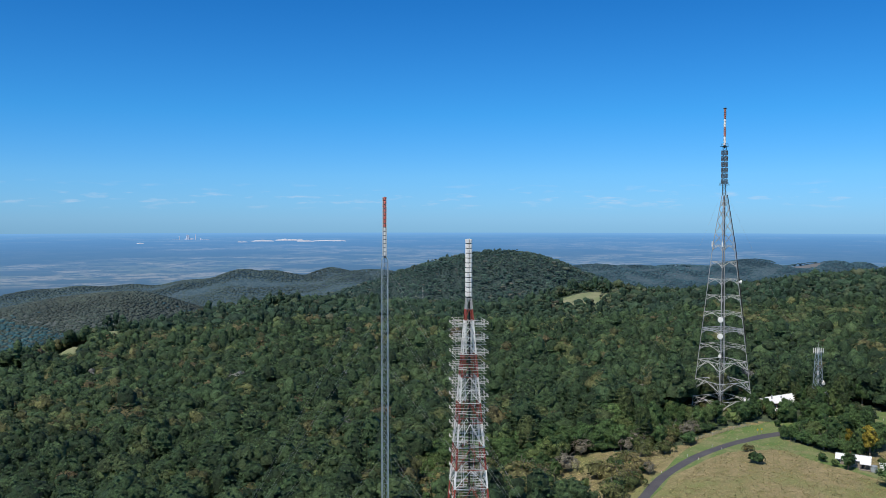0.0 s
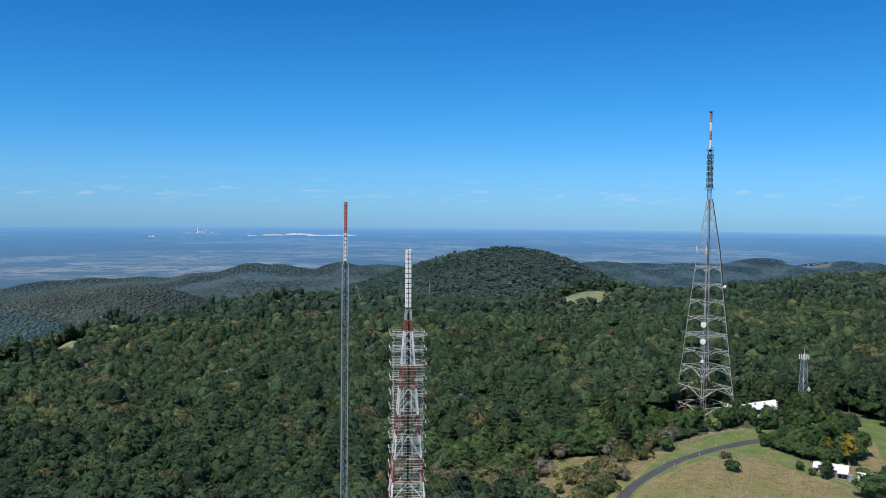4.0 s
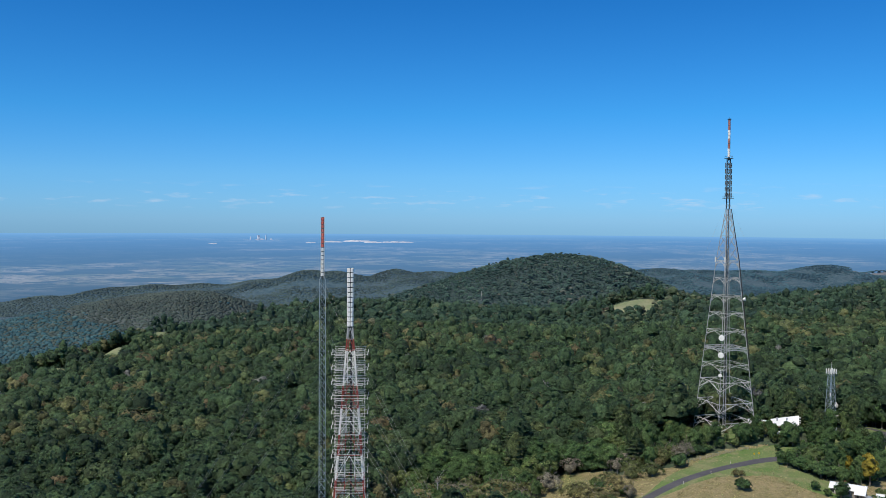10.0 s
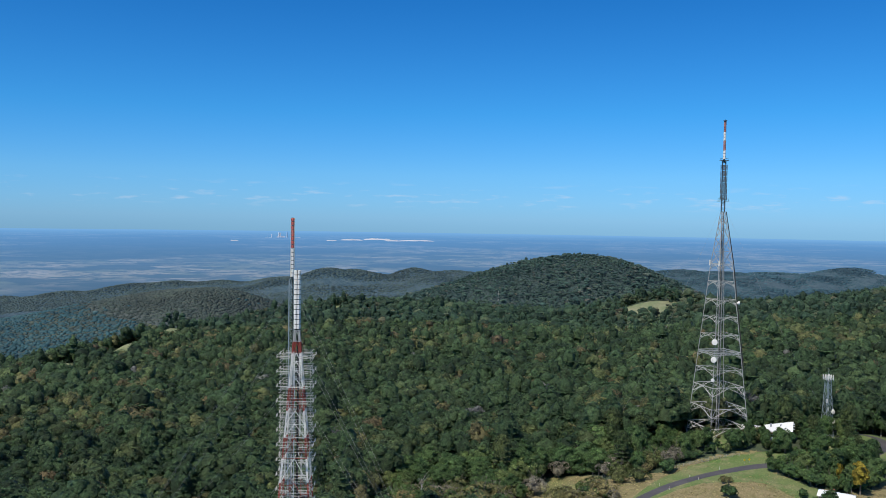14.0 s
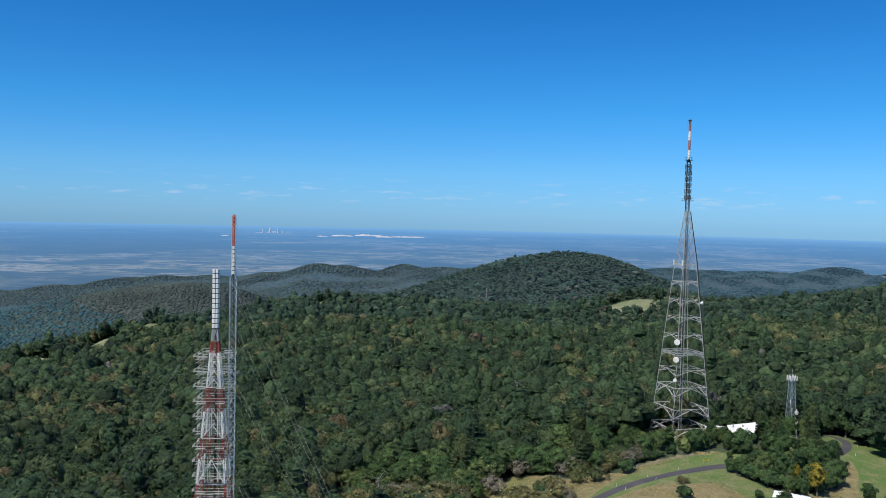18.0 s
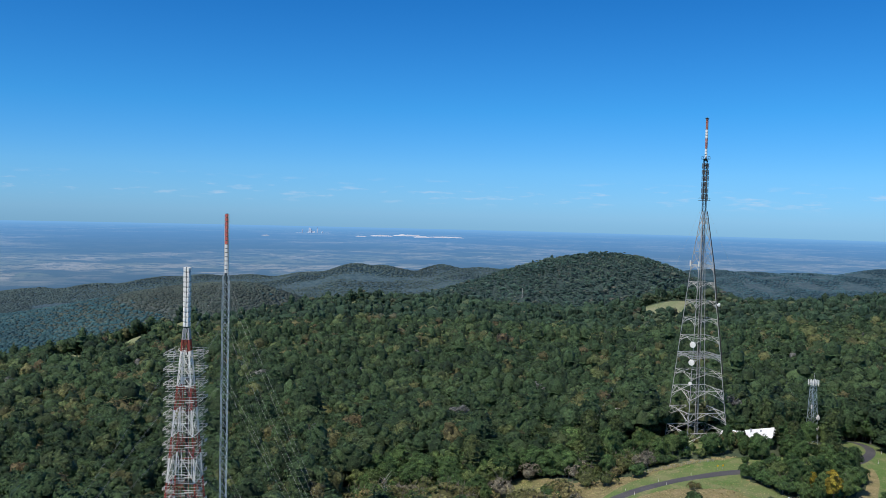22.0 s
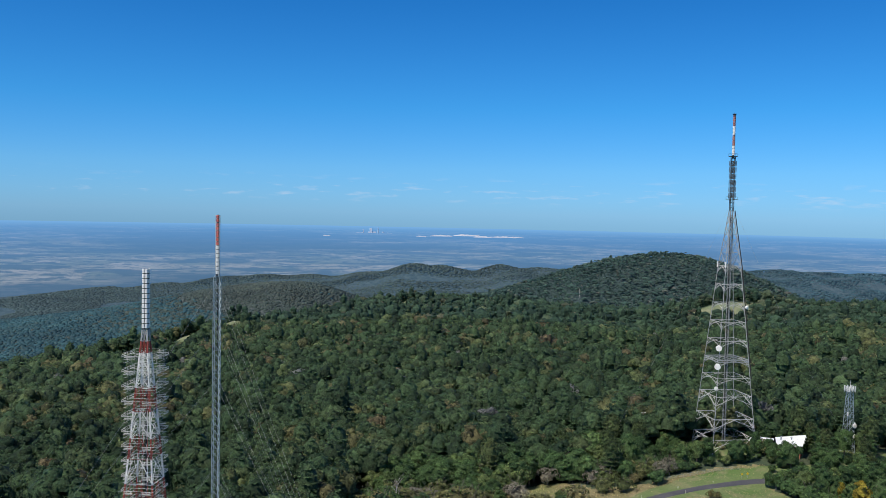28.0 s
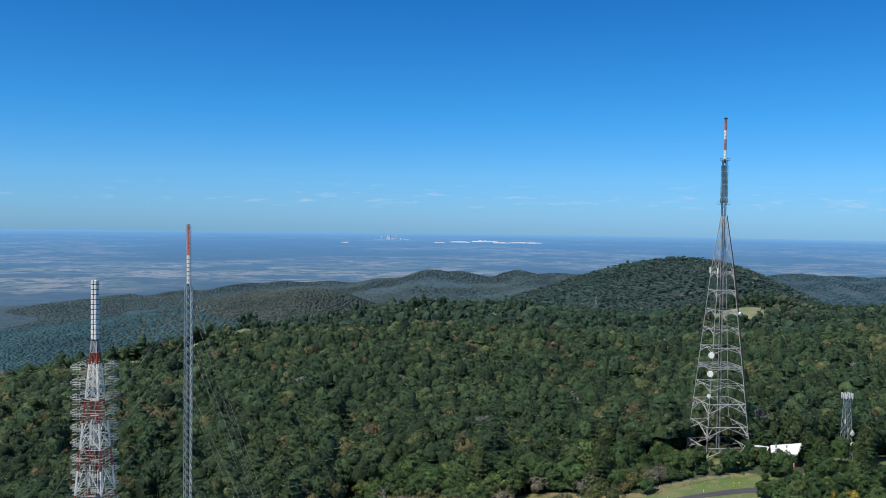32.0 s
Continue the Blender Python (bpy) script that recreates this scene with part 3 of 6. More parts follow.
def ribbon(name, line, left, right, lift, material, across=5, thick=0.0):
    """A strip along a line on the ground, from left to right of it."""
    t = np.gradient(line, axis=0)
    t /= np.hypot(t[:, 0], t[:, 1])[:, None]
    side = np.stack((t[:, 1], -t[:, 0]), -1)
    left, right = np.broadcast_to(left, len(line)), np.broadcast_to(right, len(line))
    w = np.linspace(0, 1, across)
    off = left[:, None] * (1 - w) + right[:, None] * w
    p = line[:, None] + side[:, None] * off[..., None]
    lifts = np.full(across, lift)
    lifts[[0, -1]] -= thick
    z = land(p[..., 0], p[..., 1]) + lifts
    v = np.concatenate((p, z[..., None]), -1).reshape(-1, 3)
    n = len(line)
    i, j = np.meshgrid(np.arange(n - 1), np.arange(across - 1), indexing="ij")
    f = np.stack((i * across + j, i * across + j + 1, (i + 1) * across + j + 1, (i + 1) * across + j), -1).reshape(-1, 4)
    me = sheet_mesh(name, v, f)
    me.materials.append(material)
    return new(name, me)


road_line = spline(ROAD)
wob = np.array([noise.noise(Vector((x * 0.09, y * 0.09, 3))) for x, y in road_line])
wob2 = np.array([noise.noise(Vector((x * 0.07, y * 0.07, 9))) for x, y in road_line])
tagged(ribbon("road", road_line, -2.1 + wob * 0.25, 2.1 + wob2 * 0.25, 0.26, MAT_ROAD, 7, 0.08), "narrow grey asphalt road curving through grass", "road", kind="structure")
tagged(ribbon("road_verge", road_line, -np.interp(road_line[:, 1], (325, 352), (2.8, 13)) + wob * 1.5, np.interp(road_line[:, 1], (320, 350), (3.0, 6.0)) + wob2 * 1.2, 0.16, MAT_GRASS, 9, 0.15), "mown green grass verge along the road", "grass", kind="structure")


# ---- trees ----
# A tree shape is a tuple: vertices, triangles of its leafy lumps, four-sided leaf clumps.
def ico(level):
    bm = bmesh.new()
    bmesh.ops.create_icosphere(bm, subdivisions=level, radius=1.0)
    bm.verts.index_update()
    v = np.array([q.co[:] for q in bm.verts])
    f = np.array([[q.index for q in t.verts] for t in bm.faces])
    bm.free()
    return v, f[v[f].mean(1)[:, 2] > -0.45]


ICO = {1: ico(1), 2: ico(2)}


def leaves(rng, p, nrm, size):
    """Small four-sided leaf clumps at p, facing along nrm."""
    n = len(p)
    nrm = nrm / np.linalg.norm(nrm, axis=1)[:, None]
    u = np.cross(nrm, rng.normal(size=(n, 3)))
    u /= np.linalg.norm(u, axis=1)[:, None]
    w = np.cross(nrm, u)
    s = size * rng.uniform(0.6, 1.25, n)
    out = []
    for cx, cy in ((-1, -0.2), (0.15, -0.75), (1, 0.25), (-0.1, 0.8)):
        jx, jy = cx + rng.uniform(-0.3, 0.3, n), cy + rng.uniform(-0.3, 0.3, n)
        out.append(p + u * (jx * s * 0.62)[:, None] + w * (jy * s * 0.62)[:, None] - nrm * (0.12 * s * (abs(cx) > 0.5))[:, None])
    return np.stack(out, 1)


def shape(lumps, quads, rng, level, ragged):
    """Joins lumps (centre, radii) and leaves into one tree shape."""
    v0, f0 = ICO[level]
    if not lumps:
        return quads.reshape(-1, 3), np.zeros((0, 3), int), np.arange(len(quads) * 4).reshape(-1, 4)
    verts, tris, k = [], [], 0
    for c, r_ in lumps:
        j = 1 + rng.uniform(-ragged, ragged, len(v0))[:, None]
        verts.append(v0 * j * r_ + c)
        tris.append(f0 + k)
        k += len(v0)
    return np.vstack(verts + [quads.reshape(-1, 3)]), np.vstack(tris), np.arange(len(quads) * 4).reshape(-1, 4) + k


def crown(rng, n, width, low, high, lumps, size, level=1, ragged=0.28, filled=True, foot=0.36):
    """A broad crown: lumps gathered in a dome, with leaf clumps standing out all over them; not filled: leaf clumps alone."""
    count = lumps
    a = np.arange(count) * 2.4 + rng.uniform(-0.5, 0.5, count)
    u = np.sqrt((np.arange(count) + rng.uniform(0.2, 0.8, count)) / count)
    h = low + (high - low) * (foot + (0.78 - foot) * (1 - u ** 2) + rng.uniform(-0.10, 0.10, count))
    c = np.stack((np.cos(a) * u * width * 0.68, np.sin(a) * u * width * 0.68, h), -1)
    rad = width * rng.uniform(0.30, 0.50, count) * (2.4 / count ** 0.42 if count < 8 else 1.0)
    k = rng.integers(0, count, n)
    d = rng.normal(size=(n, 3)) * ((1, 1, 1) if filled else (1, 1, 0.7)) + (0, 0, 0.5)
    d /= np.linalg.norm(d, axis=1)[:, None]
    squash = np.array((1, 1, 0.72 if count > 1 else 0.64))
    p = c[k] + d * (rad[k] * rng.uniform(0.94, 1.14, n))[:, None] * squash
    quads = leaves(rng, p, d + rng.normal(size=(n, 3)) * 0.4, size)
    return shape([(c[i], rad[i] * squash * 0.94) for i in range(count)] if filled else [], quads, rng, level, ragged)


def dome(rng, n, width, high, knobs, size, level, seat=0.65, tall_=0.31, inside_=0.86):
    """A rainforest crown: a rounded dome, knobbly like a cauliflower, and covered with small leaf clumps."""
    lean = rng.uniform(-0.12, 0.12, 2) * width
    mid_, rise = high * (seat + rng.uniform(-0.05, 0.05)), high * tall_ * rng.uniform(0.85, 1.15)
    i = np.arange(knobs) + rng.uniform(-0.3, 0.3, knobs)
    up = 1 - (i + 0.5) / knobs * rng.uniform(1.0, 1.25)
    a = i * 2.39996
    flat_ = np.sqrt(np.clip(1 - up ** 2, 0, 1))
    e = np.stack((np.cos(a) * flat_, np.sin(a) * flat_, up), -1)
    c = e * np.array((width, width, rise)) * (0.80 * rng.uniform(0.82, 1.12, knobs))[:, None] + (*lean, mid_)
    rad = width * (1.55 / math.sqrt(knobs)) * rng.uniform(0.65, 1.15, knobs)
    k = rng.choice(knobs, n, p=rad ** 2 / (rad ** 2).sum())
    d = rng.normal(size=(n, 3)) + e[k] * 1.1 + (0, 0, 0.35)
    d /= np.linalg.norm(d, axis=1)[:, None]
    p = c[k] + d * (rad[k] * rng.uniform(0.90, 1.06, n))[:, None] * (1, 1, 0.8)
    quads = leaves(rng, p, d + e[k] * 0.4 + rng.normal(size=(n, 3)) * 0.24, size)
    core = [(np.array((*lean, mid_ - 0.05 * high)), np.array((width * inside_, width * inside_, rise * (inside_ + 0.08))))]
    core += [(c[j_], rad[j_] * np.array((0.86, 0.86, 0.70))) for j_ in np.argsort(-rad)[:knobs // 2 if inside_ > 0.8 else 0]]
    return shape(core, quads, rng, level, 0.14)


def boughs(rng, whorls, arms, width, low, high, thick):
    """Drooping boughs in whorls: each is a ridge of four narrow quads, from near the trunk to an upturned tip."""
    out = []
    for w in range(whorls):
        t = (w + 0.5) / whorls
        reach = width * math.sqrt(max(0.05, 1 - t ** 2.4)) * (0.8 if w == 0 else 1.0)
        z = low + (high - low) * t
        for k in range(arms if t < 0.8 else arms - 3):
            a = math.tau * k / arms + w * 0.9 + rng.uniform(-0.2, 0.2)
            d, side = np.array((math.cos(a), math.sin(a), 0)), np.array((-math.sin(a), math.cos(a), 0))
            r = reach * rng.uniform(0.8, 1.12)
            drop = r * (0.34 - 0.22 * t) * rng.uniform(0.7, 1.2)
            p = [np.array((0, 0, z)) + d * r * 0.25, np.array((0, 0, z - drop * 0.5)) + d * r * 0.68, np.array((0, 0, z - drop * 0.75)) + d * r]
            for (a0, w0), (a1, w1) in (((p[0], 0.4), (p[1], 1.0)), ((p[1], 1.0), (p[2], 0.7))):
                for sgn in (-1, 1):
                    e0, e1 = side * sgn * thick * w0, side * sgn * thick * w1
                    low0, low1 = np.array((0, 0, -0.35 * thick * w0)), np.array((0, 0, -0.35 * thick * w1))
                    out.append((a0, a1, a1 + e1 + low1, a0 + e0 + low0) if sgn < 0 else (a0, a0 + e0 + low0, a1 + e1 + low1, a1))
    return np.array(out)


def pine(rng, n, width, low, high, size, level=1, filled=True):
    """A bunya pine: whorls of long drooping boughs round a dark core under a tufted dome."""
    near_ = n > 60
    whorls, arms = (8, 11) if near_ else (4, 7)
    ribs = boughs(rng, whorls, arms, width, low + 1.0, high - 0.8, 0.85 * size if near_ else 1.5 * size) if n > 12 else np.zeros((0, 4, 3))
    k = max(3, n // 2)
    d = rng.normal(size=(k, 3)) * (1, 1, 0.6) + (0, 0, 1.0)
    d /= np.linalg.norm(d, axis=1)[:, None]
    dome = low + (high - low) * 0.52
    p = d * np.array((width * 0.92, width * 0.92, (high - low) * 0.50)) + (0, 0, dome)
    tufts = leaves(rng, p, d + rng.normal(size=(k, 3)) * 0.4, size)
    mid_ = (high - low) / 2
    core = [(np.array((0, 0, low + mid_ * 0.60)), np.array((width * 0.55, width * 0.55, mid_ * 0.60))), (np.array((0, 0, low + mid_ * 1.22)), np.array((width * 0.72, width * 0.72, mid_ * 0.70)))]
    return shape(core if filled else [], np.concatenate((ribs.reshape(-1, 4, 3), tufts)), rng, level, 0.16)


def tree_mesh(name, v, tris, quads, material, tone=None, smooth=0):
    """One mesh of lumps and leaf clumps; tone: a hue for each face, triangles first; smooth: how many of the first triangles are rounded."""
    me = bpy.data.meshes.new(name)
    nt, nq = len(tris), len(quads)
    me.vertices.add(len(v)), me.loops.add(nt * 3 + nq * 4), me.polygons.add(nt + nq)
    me.vertices.foreach_set("co", np.ascontiguousarray(v, np.float32).ravel())
    me.loops.foreach_set("vertex_index", np.concatenate((tris.ravel(), quads.ravel())).astype(np.int32))
    me.polygons.foreach_set("loop_start", np.concatenate((np.arange(nt) * 3, nt * 3 + np.arange(nq) * 4)).astype(np.int32))
    me.polygons.foreach_set("use_smooth", np.arange(nt + nq) < min(smooth, nt))
    me.materials.append(material)
    if tone is not None:
        me.attributes.new("tone", "FLOAT", "FACE").data.foreach_set("value", np.ascontiguousarray(tone, np.float32))
    me.update()
    return me


rng = np.random.default_rng(7)


def view_wedge(x, y, spare=0.0):
    """The stretch of land that lies ahead of the flight line."""
    a = np.degrees(np.arctan2(x - 0, y))
    b = np.degrees(np.arctan2(x - 105, y - 26))
    return (a < 29 + spare) & (b > -43 - spare)


def in_sight(x, y):
    """Whether a tree shows over the land between it and the flight line."""
    s = np.linspace(0.25, 0.985, 45)[:, None]
    seen = np.zeros(len(x), bool)
    for ex, ey in ((0, 0), (105, 26)):
        d = np.hypot(x - ex, y - ey)
        ground_ = (land(ex + (x - ex) * s, ey + (y - ey) * s) + 2 - 87) / (d * s)
        seen |= (land(x, y) + 18 - 87) / d > ground_.max(0)
    return seen


def scatter(step, near, far, spare=0.5):
    """A jittered stand of trees with about one tree per step x step, between two distances from the flight line."""
    gx = np.arange(-2100, 1900, step)
    gy = np.arange(150, 3600, step * 0.87)
    x, y = np.meshgrid(gx, gy)
    x = x + (np.arange(len(gy)) % 2)[:, None] * step * 0.5
    x, y = x + rng.uniform(-0.42, 0.42, x.shape) * step, y + rng.uniform(-0.42, 0.42, y.shape) * step
    d = np.hypot(x - 50, y)
    ok = (d >= near) & (d < far) & view_wedge(x, y, spare) & ~cleared(x, y)
    t = road_line[::4]
    x, y = x[ok], y[ok]
    close = (y < 470) & (x > 0)
    ok = np.ones(len(x), bool)
    ok[close] = np.min(np.hypot(x[close, None] - t[None, :, 0], y[close, None] - t[None, :, 1]), 1) > 6
    return x[ok], y[ok]


def stand(x, y, shapes, size, tone):
    """Lays tree shapes on the land. Returns vertices, triangles, quads and their tones."""
    k = rng.integers(0, len(shapes), len(x))
    turn = rng.uniform(0, math.tau, len(x))
    z = land(x, y)
    out = []
    for i, (q, tris, quads) in enumerate(shapes):
        who = np.flatnonzero(k == i)
        if not len(who):
            continue
        c, s, w = np.cos(turn[who])[:, None], np.sin(turn[who])[:, None], size[who, 0][:, None]
        v = np.stack(((q[None, :, 0] * c - q[None, :, 1] * s) * w + x[who, None], (q[None, :, 0] * s + q[None, :, 1] * c) * w + y[who, None],
                      q[None, :, 2] * size[who, 1][:, None] + z[who, None]), -1).reshape(-1, 3)
        step = (np.arange(len(who)) * len(q))[:, None, None]
        out.append((v, (tris[None] + step).reshape(-1, 3), (quads[None] + step).reshape(-1, 4), np.repeat(tone[who], len(tris)), np.repeat(tone[who], len(quads))))
    return out


def tones(x, y):
    """Hue of each tree: mostly dark and mid greens in patches, some olive and rusty crowns, a few grey ones."""
    patch = np.sin(x / 61 + 1.3 * np.sin(y / 83)) * np.sin(y / 71 + 1.1 * np.sin(x / 57))
    t = np.clip(0.37 + 0.20 * patch + 0.10 * np.clip((x - 60) / 250, 0, 1) + rng.normal(size=len(x)) * 0.22, 0, 0.86)
    odd = rng.uniform(0, 1, len(x))
    t = np.where(odd < 0.075, rng.uniform(0.84, 0.97, len(x)), t)
    return np.where(odd > 0.993, 1.0, t)


def sizes(x, y, tall=1.0):
    h = rng.normal(1.0, 0.20, len(x)).clip(0.6, 1.6)
    return np.stack((h * rng.uniform(0.85, 1.2, len(x)), h * tall), -1)


def forest(name, label, bands, material, mask, pines=0.0, tall=1.0, rounded=None, hue=None):
    """A whole wood as one object. Bands: spacing, nearest, farthest, leaf clumps a tree, their size, lumps a tree, crown radius, filled or not."""
    blocks = []
    for step, near, far, n, leaf, lumps, width, filled in bands:
        if near > 400 and rounded is None:
            rounded = sum(len(b[1]) for b in blocks)
        x, y = scatter(step, near, far)
        ok = mask(x, y)
        x, y = x[ok], y[ok]
        if near > 900:
            ok = in_sight(x, y) | (rng.uniform(0, 1, len(x)) < 0.25)
            x, y = x[ok], y[ok]
        if not len(x):
            continue
        builds = ((0.65, 0.9), (0.75, 1.0), (0.85, 0.95), (0.95, 1.05), (1.05, 1.0), (1.25, 1.0), (1.7, 1.08)) if lumps > 1 else ((0.8, 0.85), (0.95, 1.0), (1.05, 0.98), (1.2, 1.15))
        if n >= 30:
            broad_ = [dome(rng, int(n * w ** 1.8), width * w, 16 * h, lumps, leaf, 1) for w, h in ((0.62, 0.80), (0.72, 0.92), (0.82, 1.0), (0.92, 0.90), (1.0, 1.04), (1.08, 0.96), (1.18, 1.0), (1.36, 1.06))]
        elif lumps == 1:
            broad_ = [shape([(np.array((0.0, 0.0, 1.5)), np.array((width * w * 1.12, width * w * 1.12, 13.0 * h)))], np.zeros((0, 4, 3)), rng, 1, 0.12) for w, h in builds]
        else:
            broad_ = [crown(rng, n, width * w, 2.0, 16 * h, lumps, leaf, filled=filled) for w, h in builds]
        dark_ = [pine(rng, n, width * 0.95, 4, 20, leaf * 0.95, filled=filled) for _ in range(3)]
        is_pine = rng.uniform(0, 1, len(x)) < pines
        for sel, shapes in ((~is_pine, broad_), (is_pine, dark_)):
            if sel.any():
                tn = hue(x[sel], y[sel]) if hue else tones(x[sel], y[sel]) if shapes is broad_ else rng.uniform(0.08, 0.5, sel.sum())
                blocks += stand(x[sel], y[sel], shapes, sizes(x[sel], y[sel], tall), tn)
    rounded = rounded or 0
    base = np.cumsum([0] + [len(b[0]) for b in blocks])
    me = tree_mesh(name, np.concatenate([b[0] for b in blocks]), np.concatenate([b[1] + o for b, o in zip(blocks, base)]),
                   np.concatenate([b[2] + o for b, o in zip(blocks, base)]), material, np.concatenate([b[3] for b in blocks] + [b[4] for b in blocks]), rounded)
    return tagged(new(name, me), label, "forest", kind="stuff")


def specimen(x, y):
    """The wood's edge round the meadow, where each tree stands as a thing of its own."""
    return ((x > 138) & (x < 206) & (y > 338) & (y < 412)) | ((x > -12) & (x < 76) & (y > 285) & (y < 376)) | ((x > 74) & (x < 139) & (y > 350) & (y < 398))


NEAR, MIDDLE = 505, 1000
rain = lambda x, y: ~dry(x, y) & ~gully(x, y) & ~specimen(x, y)
forest("rainforest", "dense green rainforest canopy with mixed crowns", [(6.8, 250, NEAR, 112, 0.82, 12, 4.9, True), (7.1, NEAR, 690, 42, 1.12, 7, 4.8, True), (7.5, 690, MIDDLE, 30, 1.35, 4, 4.9, True)], MAT_FOREST, rain, 0.13, rounded=10 ** 7)
forest("understorey", "low green understorey filling the gaps of the rainforest", [(8.0, 250, 560, 30, 1.1, 4, 3.9, True)], MAT_FOREST, rain, 0.0, 0.5, rounded=10 ** 7)
forest("ridge_forest", "dark green forest on the back of the mountain", [(8.9, MIDDLE, 1720, 5, 1.8, 2, 4.9, True)], MAT_RIDGE, rain, 0.18)
forest("hill_forest", "forest covering the far hill, tinted blue-green for haze", [(9.8, 1720, 2800, 4, 2.0, 2, 4.5, True)], MAT_HILL, lambda x, y: hill(x, y) & (land(x, y) > -175) & (x > -400) & (x < 1100), 0.03, 0.8)
forest("dry_forest", "thin grey-brown eucalypt forest on a ridge, blued for haze", [(7.2, 1400, 2750, 0, 2.2, 1, 4.2, True)], MAT_DRY, lambda x, y: dry(x, y, 0.16), tall=0.17, rounded=10 ** 7)
forest("gully_forest", "eucalypt forest filling a valley, coloured blue for haze", [(9.2, 1100, 2700, 1, 1.8, 1, 4.6, True)], MAT_BLUE, lambda x, y: (gully(x, y) | (hill(x, y) & (land(x, y) <= -175)) | (dry(x, y) & (rng.uniform(0, 1, len(x)) < 0.10))) & ~dry(x, y, 0.16), tall=0.24, rounded=10 ** 7)
# tone carries the painted haze, bluer towards the east
forest("distant_forest", "distant ridge forest with blue haze put in its colour", [(10.6, 2750, 3560, 0, 3.0, 1, 5.0, True)], MAT_FARLEAF,
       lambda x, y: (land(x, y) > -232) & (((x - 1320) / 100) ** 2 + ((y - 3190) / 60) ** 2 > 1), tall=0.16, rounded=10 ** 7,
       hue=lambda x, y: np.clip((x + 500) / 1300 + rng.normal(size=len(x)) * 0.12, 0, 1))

# ---- towers ----
def square_ring(h, z, turn=45.0):
    return [Vector((h * math.cos(radians(turn + 90 * i)), h * math.sin(radians(turn + 90 * i)), z)) for i in range(4)]


def tv_tower(at, turn):
    tower = thing("lattice_tower", at, "tall grey galvanised steel lattice broadcasting tower with white dishes", "tower", turn=turn)
    zs = [-1.5, 5.3, 13.6, 22.8, 30.3, 37.8, 45.4, 53.2, 60.8, 68.8, 76.4]
    half = lambda z: 4.7 + (76.4 - z) / 77.4 * 8.9 if z < 76.4 else 0.95 + (99.4 - z) / 23 * 3.75
    corner = lambda i, z: Vector((half(z) * math.cos(math.tau * i / 4), half(z) * math.sin(math.tau * i / 4), z))
    for i in range(4):
        cable("leg", [corner(i, z) for z in zs + [99.4]], 0.23, MAT_STEEL, tower, sides=4)
    for k, z in enumerate(zs[1:], 1):
        deep = 3.3 if k < 4 else 1.7
        for i in range(4):
            a, b = corner(i, z), corner((i + 1) % 4, z)
            a2, b2 = corner(i, z - deep), corner((i + 1) % 4, z - deep)
            mid_ = (a + b) / 2
            w = 0.21 if k < 4 else 0.14
            rods = [(a, b, w)]
            n = 8 if k < 4 else 6
            for s in range(n):
                t0, t1 = s / n, (s + 1) / n
                lowl = a2.lerp(mid_, 2 * t0) if t0 < 0.5 else mid_.lerp(b2, 2 * t0 - 1)
                lowr = a2.lerp(mid_, 2 * t1) if t1 <= 0.5 else mid_.lerp(b2, 2 * t1 - 1)
                drop_ = Vector((0, 0, -0.35))
                rods.append((lowl + drop_, lowr + drop_, w * 0.9))
                rods.append((a.lerp(b, t0), lowr + drop_, w * 0.55) if s % 2 else (a.lerp(b, t1), lowl + drop_, w * 0.55))
            bars("arched_truss", rods, MAT_LIGHTSTEEL, tower)
        for i in range(4):
            for o in (1, 3):
                low_ = corner(i, z - deep - (2.0 if k < 4 else 1.2))
                bars("knee_brace", [(low_, corner(i, z - deep).lerp(corner((i + o) % 4, z), 0.2), 0.12)], MAT_STEEL, tower)
    # inner ladder column
    for i in range(4):
        x, y = 0.7 * math.cos(math.tau * (i + 0.5) / 4), 0.7 * math.sin(math.tau * (i + 0.5) / 4)
        bars("column_post", [((x, y, -1), (x, y, 99.4), 0.14)], MAT_STEEL, tower)
    rungs = []
    for j in range(50):
        z = 2 * j
        p = [Vector((0.7 * math.cos(math.tau * (i + 0.5) / 4), 0.7 * math.sin(math.tau * (i + 0.5) / 4), z)) for i in range(4)]
        for i in range(4):
            rungs += [(p[i], p[(i + 1) % 4], 0.07), (p[i], p[(i + 1) % 4] + Vector((0, 0, 2)), 0.06)]
    bars("column_lacing", rungs, MAT_DARKSTEEL, tower)
    bars("cable_run", [((0.25 * s, 0.1, 0), (0.25 * s, 0.1, 99), 0.2) for s in (-1, 1)], MAT_GAP, tower, "black cable bundle up the column")
    # dark feeder cable down one leg
    cable("feeder_cable", [corner(0, a) + Vector((0.5, 0.2, 0)) for a in [30] + zs[5:] + [99.4]], 0.38, MAT_GAP, tower, "thick black feeder cable along one leg")
    # splayed top bracing
    for z0, z1 in ((76.4, 82), (82, 87.5), (87.5, 93), (93, 97)):
        for i in range(4):
            for p_, q_ in ((corner(i, z0), corner((i + 1) % 4, z1)), (corner((i + 1) % 4, z0), corner(i, z1)), (corner(i, z1), corner((i + 1) % 4, z1))):
                bars("upper_brace", [(p_, q_, 0.13)], MAT_STEEL, tower)
    # platforms and antenna mast
    for z, w in ((37.8, 13.0), (37.0, 13.0)):
        rods = [(square_ring(w * 0.71, z, 0)[i], square_ring(w * 0.71, z, 0)[(i + 1) % 4], 0.3) for i in range(4)]
        rods += [(Vector((x, -6, z)), Vector((x, 6, z)), 0.12) for x in (-2, 0, 2)]
        bars("platform", rods, MAT_STEEL, tower)
